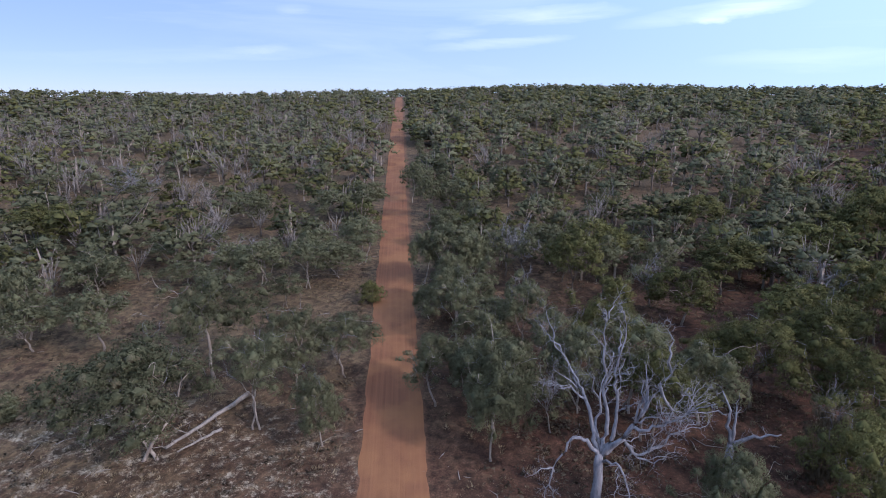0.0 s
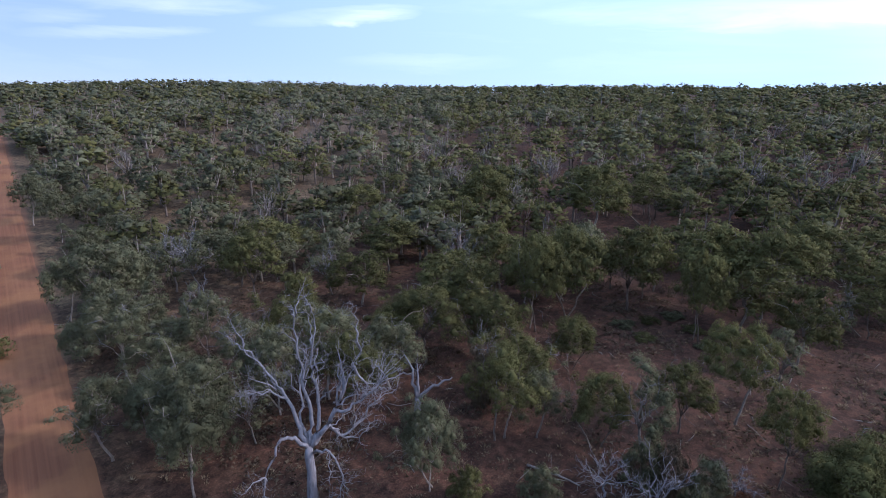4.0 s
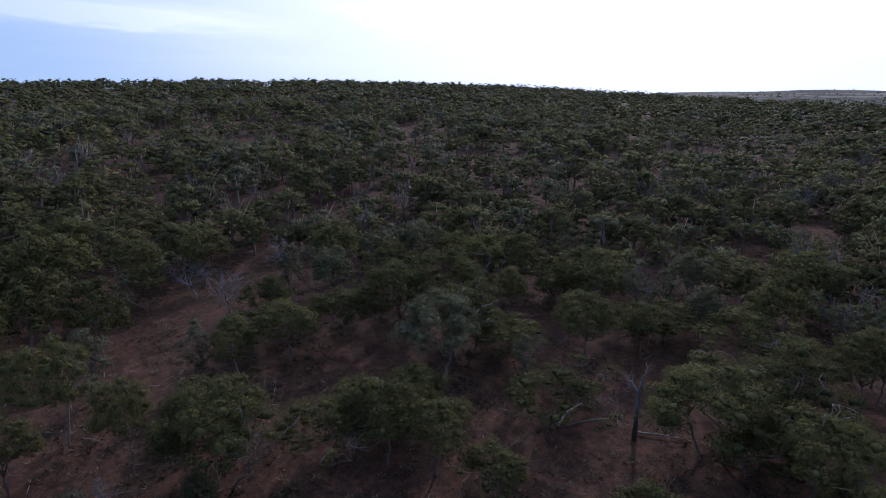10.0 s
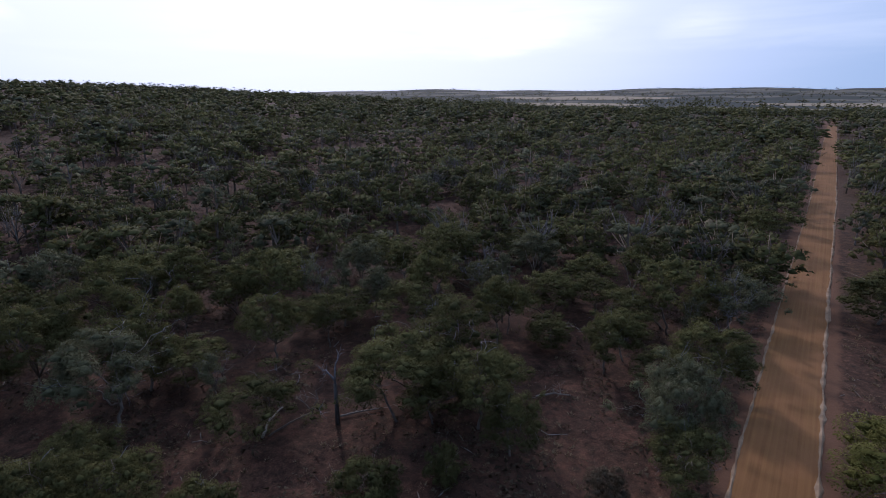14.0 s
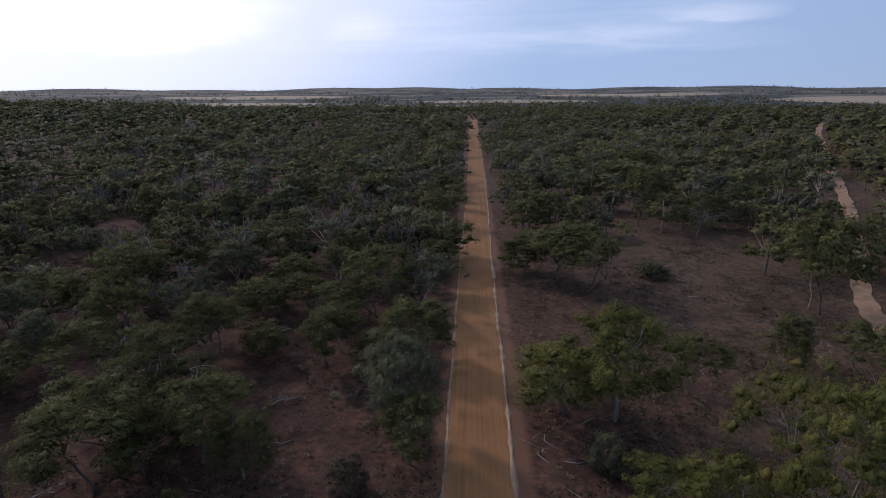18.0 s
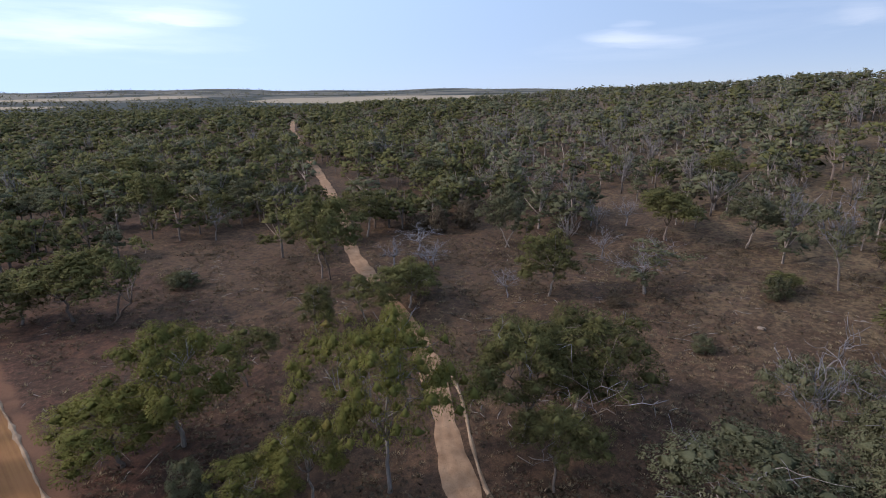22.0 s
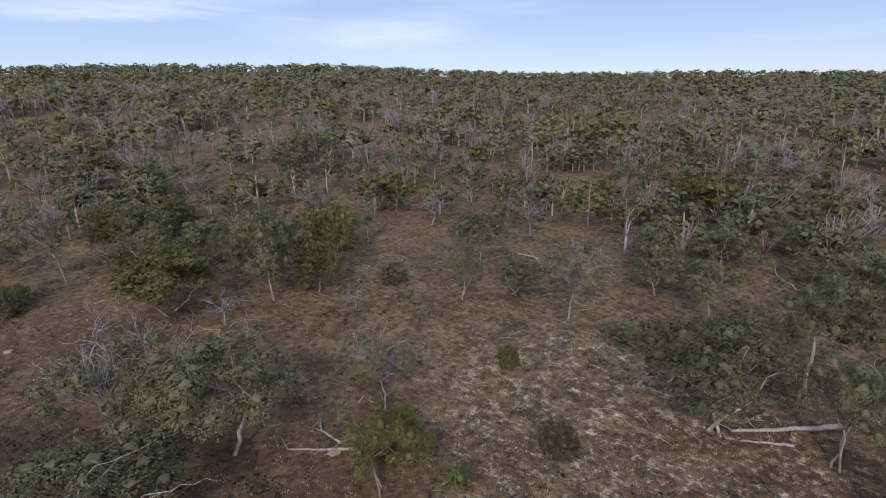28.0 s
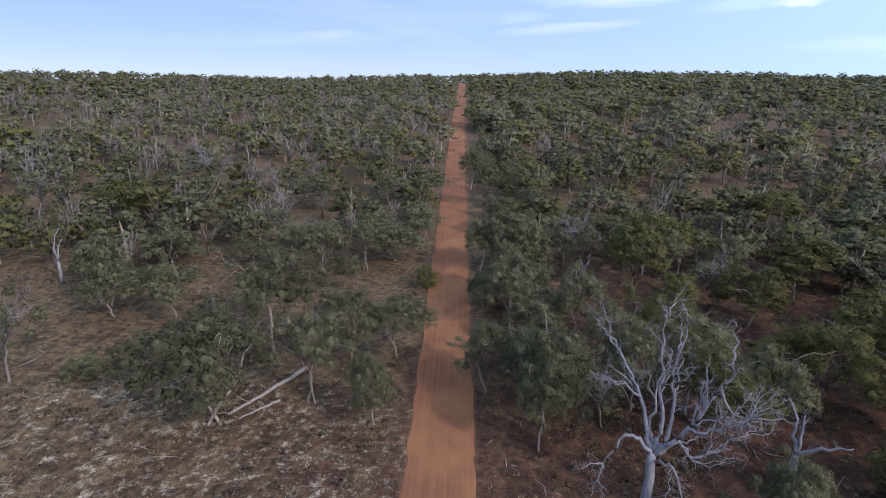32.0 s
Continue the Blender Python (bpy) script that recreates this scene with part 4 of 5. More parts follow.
DEAD_A = [(-60.3, -70.3, 5.4, 8.1), (-64.0, -65.2, 4.3, 9.1), (-62.4, -46.2, 5.0, 6.5), (-47.0, -23.2, 4.7, 5.5), (-68.8, 9.2, 4.9, 6.3), (-105.5, -55.6, 6.2, 7.8), (-110.0, -49.6, 6.4, 8.0), (-64.4, 25.8, 3.0, 5.7), (-92.9, 55.0, 6.6, 7.6), (36.0, 16.8, 6.2, 6.1)]
for x, y, high, wide in DEAD_A:
    plant("dead", x, y, high, wide)
RUST_A = [(41.5, 12.4, 2.6, 2.7)]
for x, y, high, wide in RUST_A:
    plant("rust", x, y, high, wide)


# the great bleached dead tree beside the road
def great_dead_tree():
    rng = np.random.default_rng(77)
    base = tagged(new("dead_tree"), "large bleached dead gum tree with many bare forking limbs", "tree", "dead trees")
    part("trunk", mesh_of("trunk", *tube([(0, 0, -.4), (-.05, .05, 1.2), (.02, 0, 2.8), (-.1, -.05, 4.2), (-.05, 0, 5.2)], [.56, .42, .37, .36, .30], 10), [DEAD_WOOD], smooth=True), base)
    # each limb: start, way points (right, away, up) and thickness at its foot
    limbs = [
        ([(-.1, 0, 4.8), (-1.0, -.4, 6.3), (-2.0, -.8, 6.9), (-2.9, -1.2, 5.2), (-3.6, -1.6, 2.6), (-4.2, -1.8, .6)], .26, 9),
        ([(-.2, 0, 5.0), (-.9, .5, 7.2), (-1.6, .9, 9.6), (-2.5, 1.2, 10.8), (-3.6, 1.6, 12.4), (-5.2, 2.0, 14.3)], .28, 14),
        ([(-1.4, .8, 9.0), (-2.6, .2, 10.2), (-4.6, -.3, 10.7)], .13, 8),
        ([(0, 0, 5.2), (.3, .9, 7.0), (0, 1.4, 9.5), (-.5, 1.9, 12.4), (-.6, 2.2, 14.4), (-.7, 2.4, 16.4)], .28, 14),
        ([(.1, 0, 5.2), (.9, .2, 6.8), (.9, .5, 9.4), (.5, .7, 12.0), (.9, .9, 14.6), (.7, 1.0, 16.8)], .27, 15),
        ([(.1, 0, 5.1), (1.5, -.5, 6.9), (2.2, -.8, 9.0), (3.2, -1.0, 11.6), (4.2, -1.0, 13.2), (4.4, -1.2, 14.5)], .34, 20),
        ([(2.0, -.7, 8.4), (3.4, -1.2, 9.0), (4.8, -1.5, 10.0), (6.2, -1.6, 11.8)], .18, 18),
        ([(3.6, -1.0, 12.2), (4.4, -.4, 10.2), (4.8, .2, 9.2), (6.0, .6, 9.8)], .12, 16),
        ([(.2, .1, 5.0), (1.6, .9, 6.3), (2.9, 1.2, 4.6), (4.2, 1.4, 4.2)], .20, 12),
        ([(1.8, 1.0, 5.8), (2.8, 1.5, 4.4), (4.4, 1.8, 5.6), (5.4, 2.0, 7.1), (7.5, 2.2, 7.9)], .19, 12),
        ([(.3, -.2, 4.6), (1.6, -1.2, 5.4), (2.4, -1.8, 3.2), (2.2, -2.0, 1.4)], .14, 14),
        ([(0, .1, 5.0), (-.6, 1.6, 7.2), (-.4, 2.8, 9.6), (.4, 3.6, 12.0)], .2, 12),
    ]
    for pts, r, n in limbs:
        pts = np.array(pts, float)
        t = np.linspace(0, len(pts) - 1, 4 * len(pts) - 3)
        path = np.stack([np.interp(t, np.arange(len(pts)), pts[:, i]) for i in range(3)], axis=1)
        path[1:-1] = (path[:-2] + 2 * path[1:-1] + path[2:]) / 4
        path[1:] += rng.normal(0, 0.09, (len(path) - 1, 3))
        rods = [tube(path, r * .66 * np.linspace(1, 0.0, len(path)) ** 1.3 + 0.026, 7)] + twigs(rng, path, 0.022, int(n * 1.3), 1.3, 3, 0.25)
        for _ in range(max(3, n // 3)):
            i = rng.integers(len(path) // 3, len(path) - 1)
            d = path[i + 1] - path[i - 1]
            d = d / np.linalg.norm(d) + rng.normal(0, 0.55, 3) + [0, 0, .2]
            side = bow(rng, path[i], path[i] + d / np.linalg.norm(d) * rng.uniform(1.8, 3.4), 7, 0.06, 0.05)
            rods += [tube(side, np.linspace(r * .3, 0.018, 7), 4)] + twigs(rng, side, 0.018, 7, 0.9, 2, 0.3)
        v, f = joined(rods)
        part("limb", mesh_of("limb", v, f, [DEAD_WOOD], smooth=True), base)
    x, y = 16.3, 35.1
    base.matrix_basis = pose(x, y, float(land(x, y)), 0, 0, -math.degrees(math.atan2(x - 1.3, y)))
    PLANTED.append((x, y, 14))


def dead_stub(x, y, prongs, thick_at, wood, label, turn=0.0):
    """A broken trunk with a few stout prongs."""
    rng = np.random.default_rng(int(abs(x * 31 + y * 17)))
    base = tagged(new("dead_tree"), label, "tree", "dead trees")
    foot = prongs[0][0]
    part("trunk", mesh_of("trunk", *tube([(0, 0, -.3), tuple(c * .5 for c in foot), foot], [thick_at * 1.25, thick_at, thick_at * .85], 8), [CHAR_WOOD if wood == "burnt" else DEAD_WOOD], smooth=True), base)
    for pts in prongs:
        pts = np.array(pts, float)
        t = np.linspace(0, len(pts) - 1, 3 * len(pts) - 2)
        path = np.stack([np.interp(t, np.arange(len(pts)), pts[:, i]) for i in range(3)], axis=1)
        path[1:] += rng.normal(0, 0.05, (len(path) - 1, 3))
        v, f = joined([tube(path, np.linspace(thick_at * .6, .05, len(path)), 6)] + twigs(rng, path, 0.03, 4, 0.9, 2))
        part("limb", mesh_of("limb", v, f, [DEAD_WOOD], smooth=True), base)
    base.matrix_basis = pose(x, y, float(land(x, y)), 0, 0, turn)
    PLANTED.append((x, y, 11))


great_dead_tree()
dead_stub(29.0, 38.0, [[(0, 0, 3.0), (-.5, 0, 4.6), (-.4, .1, 6.0), (-1.2, .1, 7.6)], [(0, 0, 3.0), (.1, 0, 4.6), (-.1, .2, 6.4)], [(0, 0, 3.0), (1.2, 0, 4.0), (2.4, 0, 4.6), (3.4, 0, 5.2)]], .34, "pale", "broken dead trunk with three bleached prongs", -37)
dead_stub(36.5, -31.9, [[(0, 0, 4.5), (.1, 0, 6.2), (.5, 0, 7.6)], [(0, 0, 4.8), (-.6, 0, 5.8), (-1.2, 0, 6.2)]], .2, "burnt", "fire-blackened dead trunk with two broken prongs", -131)
dead_stub(-59.0, 74.4, [[(0, 0, 3.6), (-.1, 0, 6.0), (.3, .2, 7.6), (1.0, .2, 8.6)], [(0, 0, 3.6), (.5, 0, 6.2), (1.2, 0, 7.0)]], .24, "pale", "leaning bleached dead stem", 48)
def grass_tree(x, y, size):
    """A bright tuft of long arching blades."""
    r = np.random.default_rng(int(abs(x * 7 + y)))
    n = 90
    az, lift = r.uniform(0, 6.283, n), r.uniform(0.15, 1.2, n)
    out = np.c_[np.sin(az), np.cos(az)]
    side = np.c_[np.cos(az), -np.sin(az)] * 0.035
    vs, fs = [], []
    for k, (a, b) in enumerate(((0.05, 0.0), (0.5, 0.75), (1.0, 0.55))):
        c = np.c_[out * a * size * np.cos(lift * .9)[:, None], np.sin(lift) * b * size * 1.3 + 0.1]
        w = (1.0, 1.0, 0.15)[k]
        vs += [np.c_[c[:, :2] - side * w, c[:, 2]], np.c_[c[:, :2] + side * w, c[:, 2]]]
    v = np.stack(vs, axis=1).reshape(-1, 3)
    i = np.arange(n)[:, None] * 6
    f = np.concatenate([i + q for q in ([0, 1, 3], [0, 3, 2], [2, 3, 5], [2, 5, 4])])
    base = tagged(new("grass_tree"), "bright green grass tree with arching spiky blades", "shrub")
    part("stem", mesh_of("stem", *tube([(0, 0, -.1), (0, 0, .15), (0, 0, .3)], [.16, .15, .1], 7), [CHAR_WOOD]), base)
    part("blades", mesh_of("blades", v, f, [GREEN_BLADE]), base)
    base.location = (x, y, float(land(x, y)))


grass_tree(-29.3, 19.8, 1.3)
for x, y in ((68, 36), (64, 38), (70, 31), (72, 35), (67, 27), (63, 34)):
    plant("shrub", x, y, 0.9, 3.6)
plant("dead", 43.2, 13.6, 3.2, 5.0)
plant("dead", 35.5, 20.5, 4.2, 6.0)
plant("dead", 33.0, 17.5, 3.4, 5.0)
plant("dead", -83.8, 7.5, 4.5, 7.0)
plant("dead", -70.0, -74.0, 5.0, 12.0)
plant("dead", -66.0, -66.0, 4.5, 8.0)
plant("dead", -88.0, -44.0, 6.0, 7.0)
plant("dead", 78.0, 4.0, 7.0, 8.0)
plant("dead", 86.0, 9.0, 6.0, 9.0)
plant("dead", 92.0, -4.0, 6.5, 9.0)


def fallen(name, pts, r, n, label, wood=None):
    """A fallen trunk or branch lying on the ground, with side shoots."""
    rng = np.random.default_rng(int(abs(pts[0][0] * 13 + pts[0][1] * 7)))
    x0, y0 = pts[0][0], pts[0][1]
    z0 = float(land(x0, y0))
    pts = np.array([(x - x0, y - y0, z + float(land(x, y)) - z0) for x, y, z in pts])
    t = np.linspace(0, len(pts) - 1, 5 * len(pts) - 4)
    path = np.stack([np.interp(t, np.arange(len(pts)), pts[:, i]) for i in range(3)], axis=1)
    path[1:-1] += rng.normal(0, r * 0.12, (len(path) - 2, 3))
    path[:, 2] = np.maximum(path[:, 2], 0.5 * r)
    base = tagged(new(name), label, "log" if "log" in name else "branch", "fallen timber")
    part("stem", mesh_of("stem", *tube(path, np.linspace(r, r * 0.45, len(path)), 8), [wood or LOG_WOOD], smooth=True), base)
    for s in range(n):
        rods = twigs(rng, path, r * 0.28, 1, 1.6, 2, 0.3)
        rods = [(np.c_[v[:, :2], np.maximum(v[:, 2], 0.02)], f) for v, f in rods]
        part("side_branch", mesh_of("side_branch", *joined(rods), [wood or LOG_WOOD], smooth=True), base)
    base.location = (x0, y0, z0)


fallen("fallen_log", [(-15.7, 53.2, .5), (-17.5, 50.2, .4), (-19.4, 47.2, .3), (-21.0, 44.6, .2)], .27, 4, "long bleached fallen log lying in dry grass")
fallen("fallen_log", [(-16.8, 47.4, .2), (-18.2, 46.0, .2), (-19.8, 44.2, .15)], .16, 2, "thin bleached fallen log lying in dry grass")
fallen("fallen_log", [(37.2, -32.4, .2), (36.0, -34.2, .3), (34.4, -36.4, .2)], .11, 9, "pale fallen branch heap at the foot of a burnt trunk")
fallen("fallen_branch", [(22.4, -47.3, .2), (21, -48.6, .4), (19.4, -49.6, .2)], .12, 5, "grey fallen branch on bare soil")
fallen("fallen_branch", [(-37.4, 14.6, .3), (-38.8, 12.2, .3), (-40.8, 9.2, .2)], .15, 8, "bleached fallen branch with forking twigs")
fallen("fallen_branch", [(-39.0, 13.6, .2), (-41.5, 12.6, .4), (-43.0, 13.0, .2)], .12, 6, "bleached fallen branch with forking twigs")
fallen("fallen_branch", [(-90, 8, .3), (-92, 2, .4), (-91, -3, .2)], .2, 8, "bleached fallen branch with forking twigs")
fallen("fallen_log", [(-30, -92, .2), (-33, -94, .3), (-35, -94.6, .2)], .18, 2, "grey fallen log in low heath")
fallen("fallen_branch", [(-62, 58, .3), (-66, 60, .4), (-70, 59, .2)], .2, 7, "bleached fallen branch with forking twigs")
fallen("fallen_branch", [(40.5, -26.0, .3), (42, -28.0, .4), (43, -30.5, .2)], .15, 6, "bleached fallen branch with forking twigs")
fallen("fallen_branch", [(33.0, 27.0, .2), (34.0, 24.5, .3), (34.6, 22.5, .2)], .12, 5, "bleached fallen branch with forking twigs")


def boulder(x, y, size):
    """A weathered lump of rock, sunk a little into the soil."""
    bm = bmesh.new()
    bmesh.ops.create_icosphere(bm, subdivisions=3, radius=1.0)
    for v in bm.verts:
        k = 1 + 0.28 * noise.noise(v.co * 1.3 + Vector((x, y, 0))) + 0.09 * noise.noise(v.co * 4.0 + Vector((y, x, 0)))
        v.co = Vector((v.co.x * 1.15, v.co.y * 0.9, v.co.z * 0.72 if v.co.z > 0 else v.co.z * 0.35)) * k * size
    me = bpy.data.meshes.new("boulder")
    bm.to_mesh(me)
    bm.free()
    me.materials.append(STONE)
    for f in me.polygons:
        f.use_smooth = True
    ob = tagged(new("boulder", me), "pale weathered boulder half sunk in bush soil", "rock", "boulders")
    ob.matrix_basis = pose(x, y, float(land(x, y)) + 0.1 * size, 0, 0, x * 40)


for x, y, size in [(-38.4, 12.7, 0.55), (-74.3, -14.0, 0.45), (-82.9, 4.4, 0.5), (-64.6, 51.6, 0.5)]:
    boulder(x, y, size)

# ---- the wood round about ----
rng = random.Random(11)


def scatter(near, far, scale=1.0, least=None, gap=1.4):
    """Places of trees between two distances, by the density of the wood."""
    out = []
    peak = 1.55 / 38
    n = int(math.pi * (far ** 2 - near ** 2) * peak * scale)
    for _ in range(n):
        d = math.sqrt(rng.uniform(near ** 2, far ** 2))
        az = rng.uniform(0, 2 * math.pi)
        x, y = d * math.sin(az), d * math.cos(az)
        if rng.random() < thick(x, y) / peak and not on_way(x, y, gap + 1.8 * (d < 70)):
            out.append((x, y))
    return out


def clear_of(x, y, share):
    for px, py, w in PLANTED:
        if (x - px) ** 2 + (y - py) ** 2 < (share * w + 1.6) ** 2:
            return False
    return True


LEFT_OVER = []
room = 105
for x, y in sorted(scatter(37, 118), key=lambda q: q[0] ** 2 + q[1] ** 2):
    if not clear_of(x, y, 0.36) or (x < 0 and x * x + y * y < 7000):
        continue
    if room > 0:
        east = x > 0 and not (y > 0 and x < y * 0.35)
        kind = rng.choices(["olive" if east or y < -20 else "grey", "grey", "sapling", "half"], [5, 2, 1.2, 0.5 if east else 1.6])[0]
        h = rng.uniform(7, 11.5)
        plant(kind, x, y, h, h * rng.uniform(0.62, 0.92) * (0.6 if kind == "sapling" else 1))
        room -= 1
    else:
        LEFT_OVER.append((x, y))


# slender young trees close along the east side of the road
for k in range(40):
    y = 62 + 150 * (k / 40) + rng.uniform(-2, 2)
    x = rng.uniform(6.0, 14)
    if clear_of(x, y, 0.22):
        h = rng.uniform(6, 9.5)
        plant("sapling", x, y, h, h * rng.uniform(0.45, 0.6), "roadside young trees")


def small_tree(seed, tufts, count, ll, lw, bare=False, sides=3):
    """A light tree for the distance: trunk and limbs (slot 1) and leaves (slot 0)."""
    r = np.random.default_rng(seed)
    trunks, boughs, spots = gum_form(r, 10, 8, 5, 1, 1, 0.3)
    foot = np.array([[0, 0, -.3], [0, 0, 3.6], [r.normal(0, .5), r.normal(0, .5), 7]])
    wood = [tube(foot, [.26, .2, .07], sides)] if tufts > 5 or bare else [tube(foot[[0, 2]], [.26, .1], sides)]
    for c, s in spots[:4 if tufts > 10 else 1 if tufts > 5 else 0]:
        wood.append(tube([[0, 0, 3.2], c * [.6, .6, .75], c], [.12, .08, .03], sides))
    if bare:
        for c, s in spots[:4 + 2 * count]:
            q = r.normal(0, .5, 3)
            wood.append(tube([[0, 0, 2.6], c * [.5, .5, .7] + q, c], [.11, .075, .03], sides))
            if count > 1:
                wood += [tube([c * [.5, .5, .7] + q, c * [.6, .6, .75] + q + r.normal(0, 1.1, 3) + [0, 0, .9]], [.06, .028], sides) for _ in range(count)]
        v, f = joined(wood)
        return v, f, np.ones(len(f), int)
    wide = (0.65, 1.1) if tufts > 20 else (0.85, 1.4) if tufts > 6 else (1.3, 1.9)
    pick = crown_lobes(r, tufts, (r.normal(0, .4), r.normal(0, .4), 4.7), (3.4, 3.4, 3.6), -0.4 if tufts > 6 else -0.2, wide)
    if tufts <= 6:
        pick.append((np.array([0, 0, 2.4]), 2.2))
    lv, lf, ln = joined([puff(r, c, s, count, ll, lw, 0.85, 0.1) for c, s in pick])
    whole = (lv - [0, 0, 3.4]) * [1, 1, 1.1]
    ln = ln * 0.75 + whole / np.linalg.norm(whole, axis=1)[:, None] * 0.8
    ln /= np.linalg.norm(ln, axis=1)[:, None]
    wv, wf = joined(wood)
    wn = wv * [1, 1, 0.02]
    wn /= np.linalg.norm(wn, axis=1)[:, None] + 1e-6
    return np.concatenate([lv, wv]), np.concatenate([lf, wf + len(lv)]), np.r_[np.zeros(len(lf), int), np.ones(len(wf), int)], np.concatenate([ln, wn])


def wood_of(name, places, forms, mats, label, category, lo=6.0, hi=12.0, slim=(0.66, 0.98)):
    if not places:
        return
    r = np.random.default_rng(len(places))
    vs, fs, ix, ns, at = [], [], [], [], 0
    where = np.array(places)
    z = land(where[:, 0], where[:, 1])
    pickf = r.integers(0, len(forms), len(places))
    for k, (v, f, i, *soft) in enumerate(forms):
        idx = np.where(pickf == k)[0]
        n = len(idx)
        if not n:
            continue
        th = r.uniform(0, 6.283, n)
        h = r.uniform(lo, hi, n)
        w = h * r.uniform(*slim, n) / 8
        c, s = np.cos(th) * w, np.sin(th) * w
        p = np.empty((n, len(v), 3), np.float32)
        p[:, :, 0] = where[idx, 0, None] + v[None, :, 0] * c[:, None] - v[None, :, 1] * s[:, None]
        p[:, :, 1] = where[idx, 1, None] + v[None, :, 0] * s[:, None] + v[None, :, 1] * c[:, None]
        p[:, :, 2] = z[idx, None] - 0.1 + v[None, :, 2] * (h / 10)[:, None]
        vs.append(p.reshape(-1, 3))
        fs.append((f[None] + (np.arange(n) * len(v))[:, None, None] + at).reshape(-1, 3))
        ix.append(np.tile(i, n))
        if soft:
            m, ct, st = soft[0], np.cos(th)[:, None], np.sin(th)[:, None]
            ns.append(np.stack([m[None, :, 0] * ct - m[None, :, 1] * st, m[None, :, 0] * st + m[None, :, 1] * ct, np.repeat(m[None, :, 2], n, axis=0)], axis=2).reshape(-1, 3))
        at += n * len(v)
    me = mesh_of(name, np.concatenate(vs), np.concatenate(fs), mats, np.concatenate(ix), smooth=np.concatenate(ns) if ns else True)
    tagged(new(name, me), label, category, kind="stuff")


def share_out(places):
    """Splits places into grey-green, olive and dead trees, by where they stand."""
    g, o, d = [], [], []
    for x, y in places:
        az = math.degrees(math.atan2(x, y))
        west = -130 < az < 0
        olive = 0.75 if 40 < az or az < -130 else 0.35 if az > 0 else 0.3
        t = rng.random()
        grove = noise.noise(Vector((x * 0.012, y * 0.012, 3.0)))
        if t < (0.32 if west else 0.05) + 0.25 * max(0, grove - 0.12):
            d.append((x, y))
        elif rng.random() < olive:
            o.append((x, y))
        else:
            g.append((x, y))
    return g, o, d


near_wood = [q for q in LEFT_OVER + scatter(118, 165) if clear_of(*q, 0.3)]
mid_wood, far_wood = scatter(165, 320, 0.85), scatter(320, 520, 0.42) + scatter(520, 880, 0.17)
for places, forms_n, tufts, count, ll, lw, bare in ((near_wood, 6, 24, 16, .53, .32, 3), (mid_wood, 6, 13, 7, .74, .54, 2), (far_wood, 6, 5, 4, 1.15, .95, 0)):
    g, o, d = share_out(places)
    forms = [small_tree(40 + k + tufts, tufts, count, ll, lw) for k in range(forms_n)]
    slim = (0.78, 1.12) if tufts > 20 else (0.85, 1.25) if tufts > 10 else (0.88, 1.3)
    wood_of("grey_woodland", g, forms, [GREY_LEAF, PALE_BARK], "grey-green gum woodland on the rise", "woodland", 5.0, 11.5 if tufts > 10 else 12.0, slim)
    wood_of("olive_woodland", o, forms, [OLIVE_LEAF, BARK], "olive-green gum woodland on the rise", "woodland", 5.0, 11.5 if tufts > 10 else 12.0, slim)
    wood_of("dead_woodland", d, [small_tree(90 + k, 0, bare, 0, 0, True) for k in range(3)], [GREY_BARK, GREY_BARK], "scattered bleached dead trees in the woodland", "woodland")


def belts():
    """Tree belts and paddock trees beyond the wood, to the south."""
    r = np.random.default_rng(8)
    out = []
    for _ in range(10500):
        d = 860 * (4700 / 860) ** (r.uniform(0, 1) ** 1.5)
        az = r.uniform(-175, 185) if r.random() < 0.25 else r.uniform(112, 252)
        x, y = d * math.sin(radians(az)), d * math.cos(radians(az))
        k = noise.noise(Vector((x * 0.0016, y * 0.0016, 7.0))) + 0.5 * noise.noise(Vector((x * 0.006, y * 0.006, 2.0)))
        if any(((x - fx) / rx) ** 2 + ((y - fy) / ry) ** 2 < 0.95 for fx, fy, rx, ry in FIELDS):
            continue
        if d < 1450 or k > -0.22 or r.random() < 0.12:
            out.append((x, y))
    return out


wood_of("far_tree_belts", belts(), [small_tree(70 + k, 2, 2, 2.0, 1.6) for k in range(3)], [OLIVE_LEAF, BARK], "dark tree belts between far pale paddocks", "woodland", 8, 14, (0.9, 1.5))


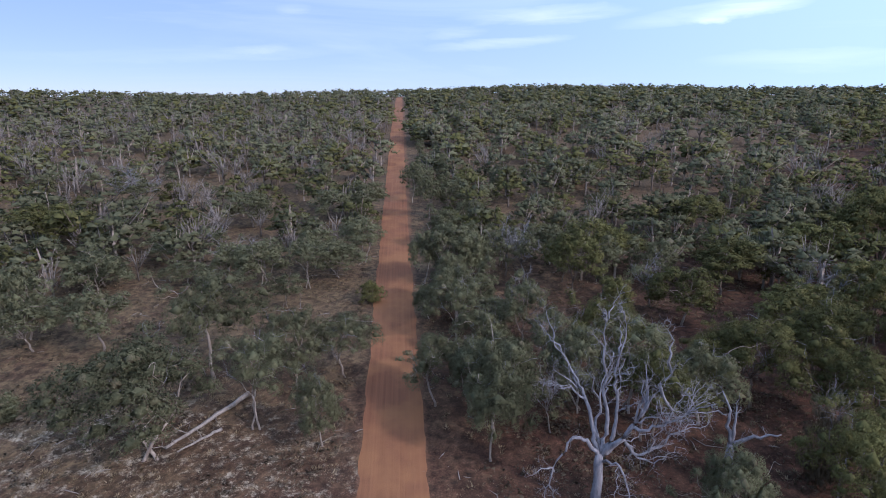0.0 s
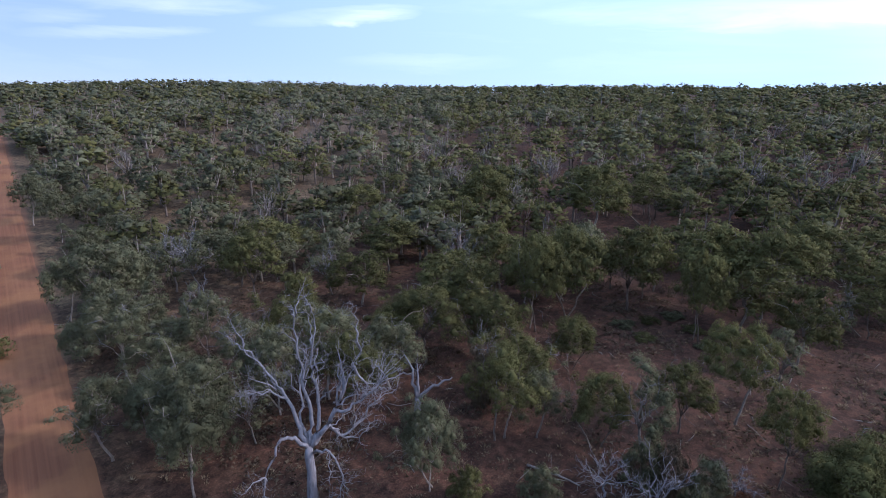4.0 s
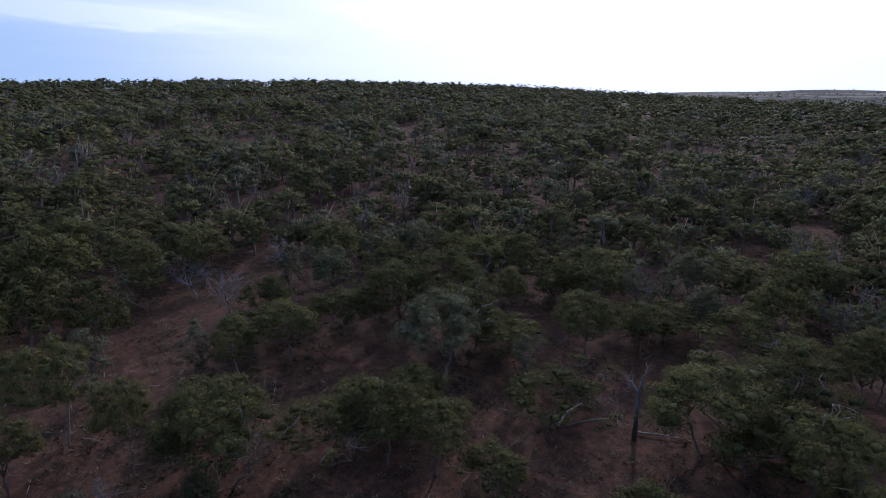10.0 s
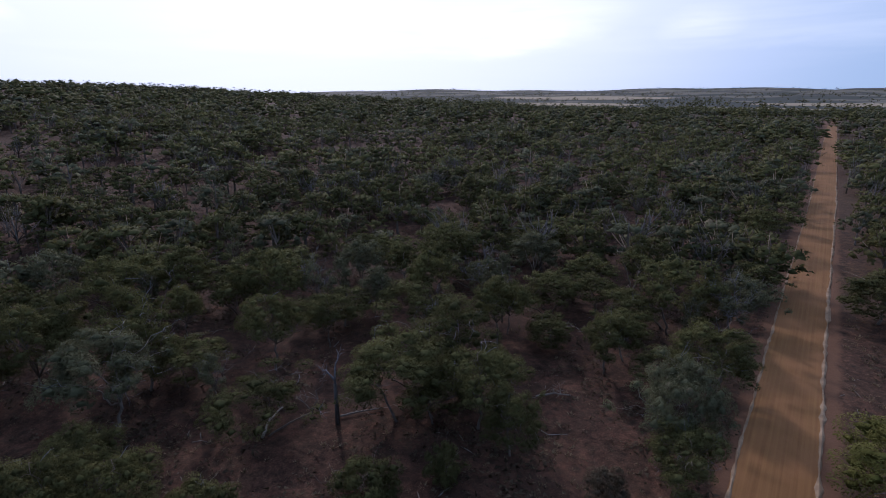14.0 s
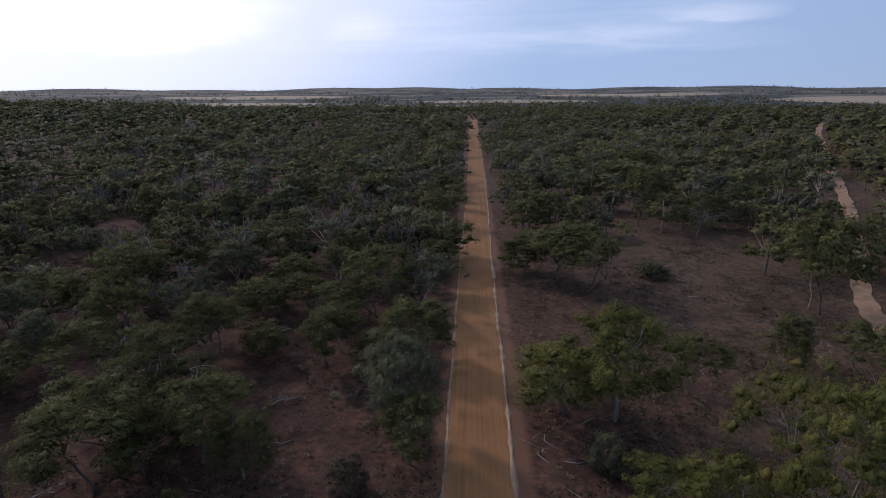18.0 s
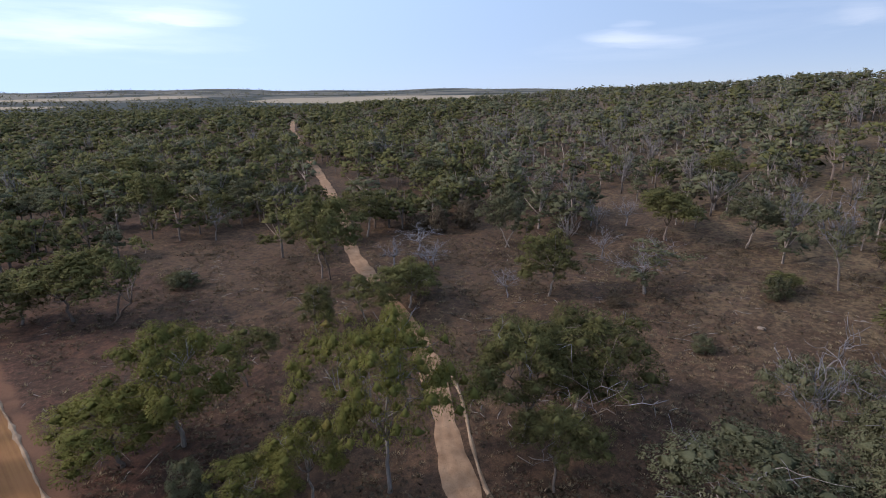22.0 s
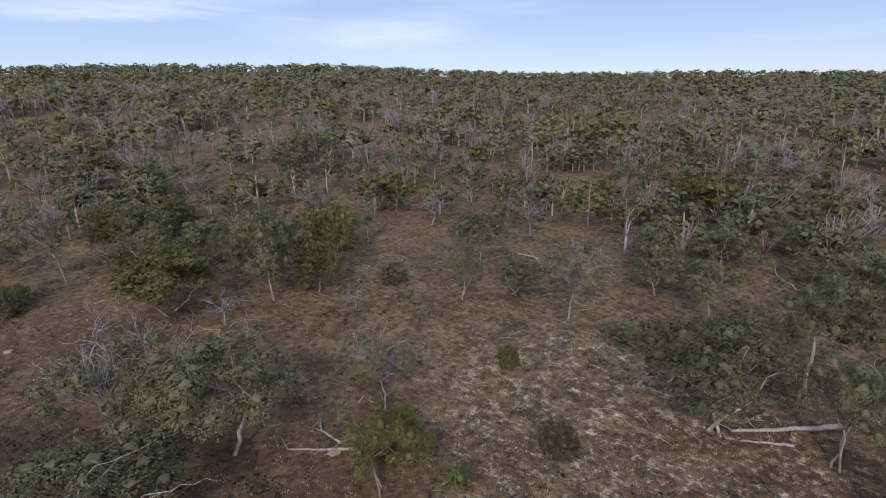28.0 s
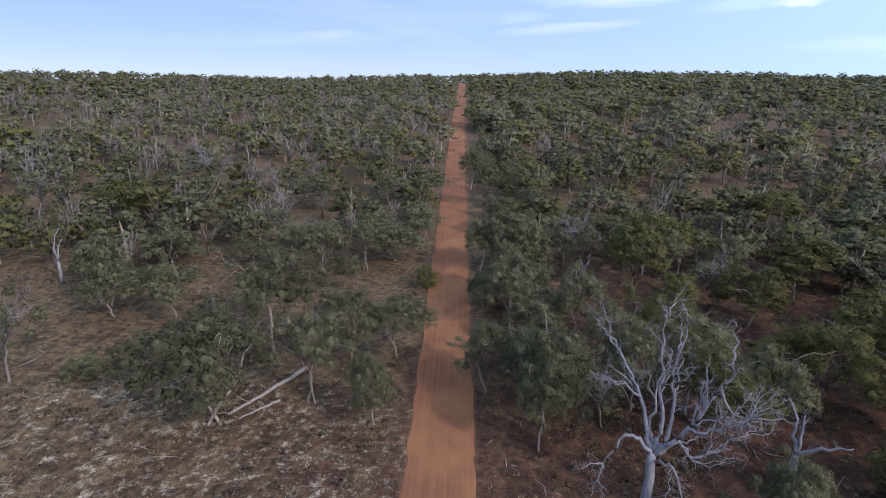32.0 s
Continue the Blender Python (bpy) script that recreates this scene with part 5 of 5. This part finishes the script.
# ---- low growth ----
def tuft_form(seed, kind):
    r = np.random.default_rng(seed)
    if kind == "grass":
        n = 14
        az = r.uniform(0, 6.28, n)
        out = r.uniform(.15, .5, n)
        tip = np.c_[np.sin(az) * out, np.cos(az) * out, r.uniform(.25, .6, n)]
        foot = np.c_[np.sin(az) * .08, np.cos(az) * .08, np.zeros(n)]
        side = np.c_[np.cos(az), -np.sin(az), np.zeros(n)] * .07
        v = np.stack([foot - side, foot + side, tip], axis=1).reshape(-1, 3)
        f = np.arange(n * 3).reshape(-1, 3)
    else:
        v, f, m = joined([puff(r, (0, 0, .12), r.uniform(.34, .5), 21, .17, .10, 0)])
        return v * 10, f, np.zeros(len(f), int), m
    return v * 10, f, np.zeros(len(f), int)


def low_growth(count, near, far, test):
    out = []
    while len(out) < count:
        d = near + (far - near) * rng.random() ** 0.8
        az = rng.uniform(0, 2 * math.pi)
        x, y = d * math.sin(az), d * math.cos(az)
        if test(x, y) and not on_way(x, y, 0.2):
            out.append((x, y))
    return out


def heathy(x, y):
    az = math.degrees(math.atan2(x, y))
    k = noise.noise(Vector((x * 0.09, y * 0.09, 1.0)))
    p = 1.0 if -175 < az < -100 else 0.45 if az < 0 else 0.85
    return rng.random() < p * max(0.05, 0.5 + 1.6 * k)


def grassy(x, y):
    k = noise.noise(Vector((x * 0.12, y * 0.12, 9.0)))
    return rng.random() < (0.9 if x < 0 else 0.4) * max(0.05, 0.5 + 1.5 * k)


wood_of("heath", low_growth(15000, 28, 120, heathy), [tuft_form(k, "heath") for k in range(5)], [HEATH_LEAF], "low grey-brown heath bushes between the trees", "heath", 0.6, 1.5, (0.9, 1.6))
wood_of("dry_grass", low_growth(11000, 22, 110, grassy), [tuft_form(20 + k, "grass") for k in range(5)], [DRY_GRASS], "dry grass tussocks on the bush floor", "grass", 0.35, 0.75, (1.0, 1.6))


def litter():
    """Fallen sticks on the bush floor."""
    r = np.random.default_rng(3)
    forms = []
    for k in range(5):
        rods = []
        for _ in range(3):
            az, l = r.uniform(0, 6.28), r.uniform(.6, 1.8)
            p = r.normal(0, .6, 2)
            rods.append(tube([[p[0], p[1], .05], [p[0] + np.sin(az) * l * .5 + r.normal(0, .1), p[1] + np.cos(az) * l * .5 + r.normal(0, .2), .12], [p[0] + np.sin(az) * l, p[1] + np.cos(az) * l, .05]], [.035, .03, .012], 3))
        v, f = joined(rods)
        forms.append((v * 8, f, np.zeros(len(f), int)))
    places = low_growth(520, 30, 110, lambda x, y: rng.random() < (0.9 if x < 0 else 0.7))
    wood_of("fallen_sticks", places, forms, [LOG_WOOD], "grey fallen sticks littering the bush floor", "litter", 0.9, 1.9, (1.0, 1.2))


litter()
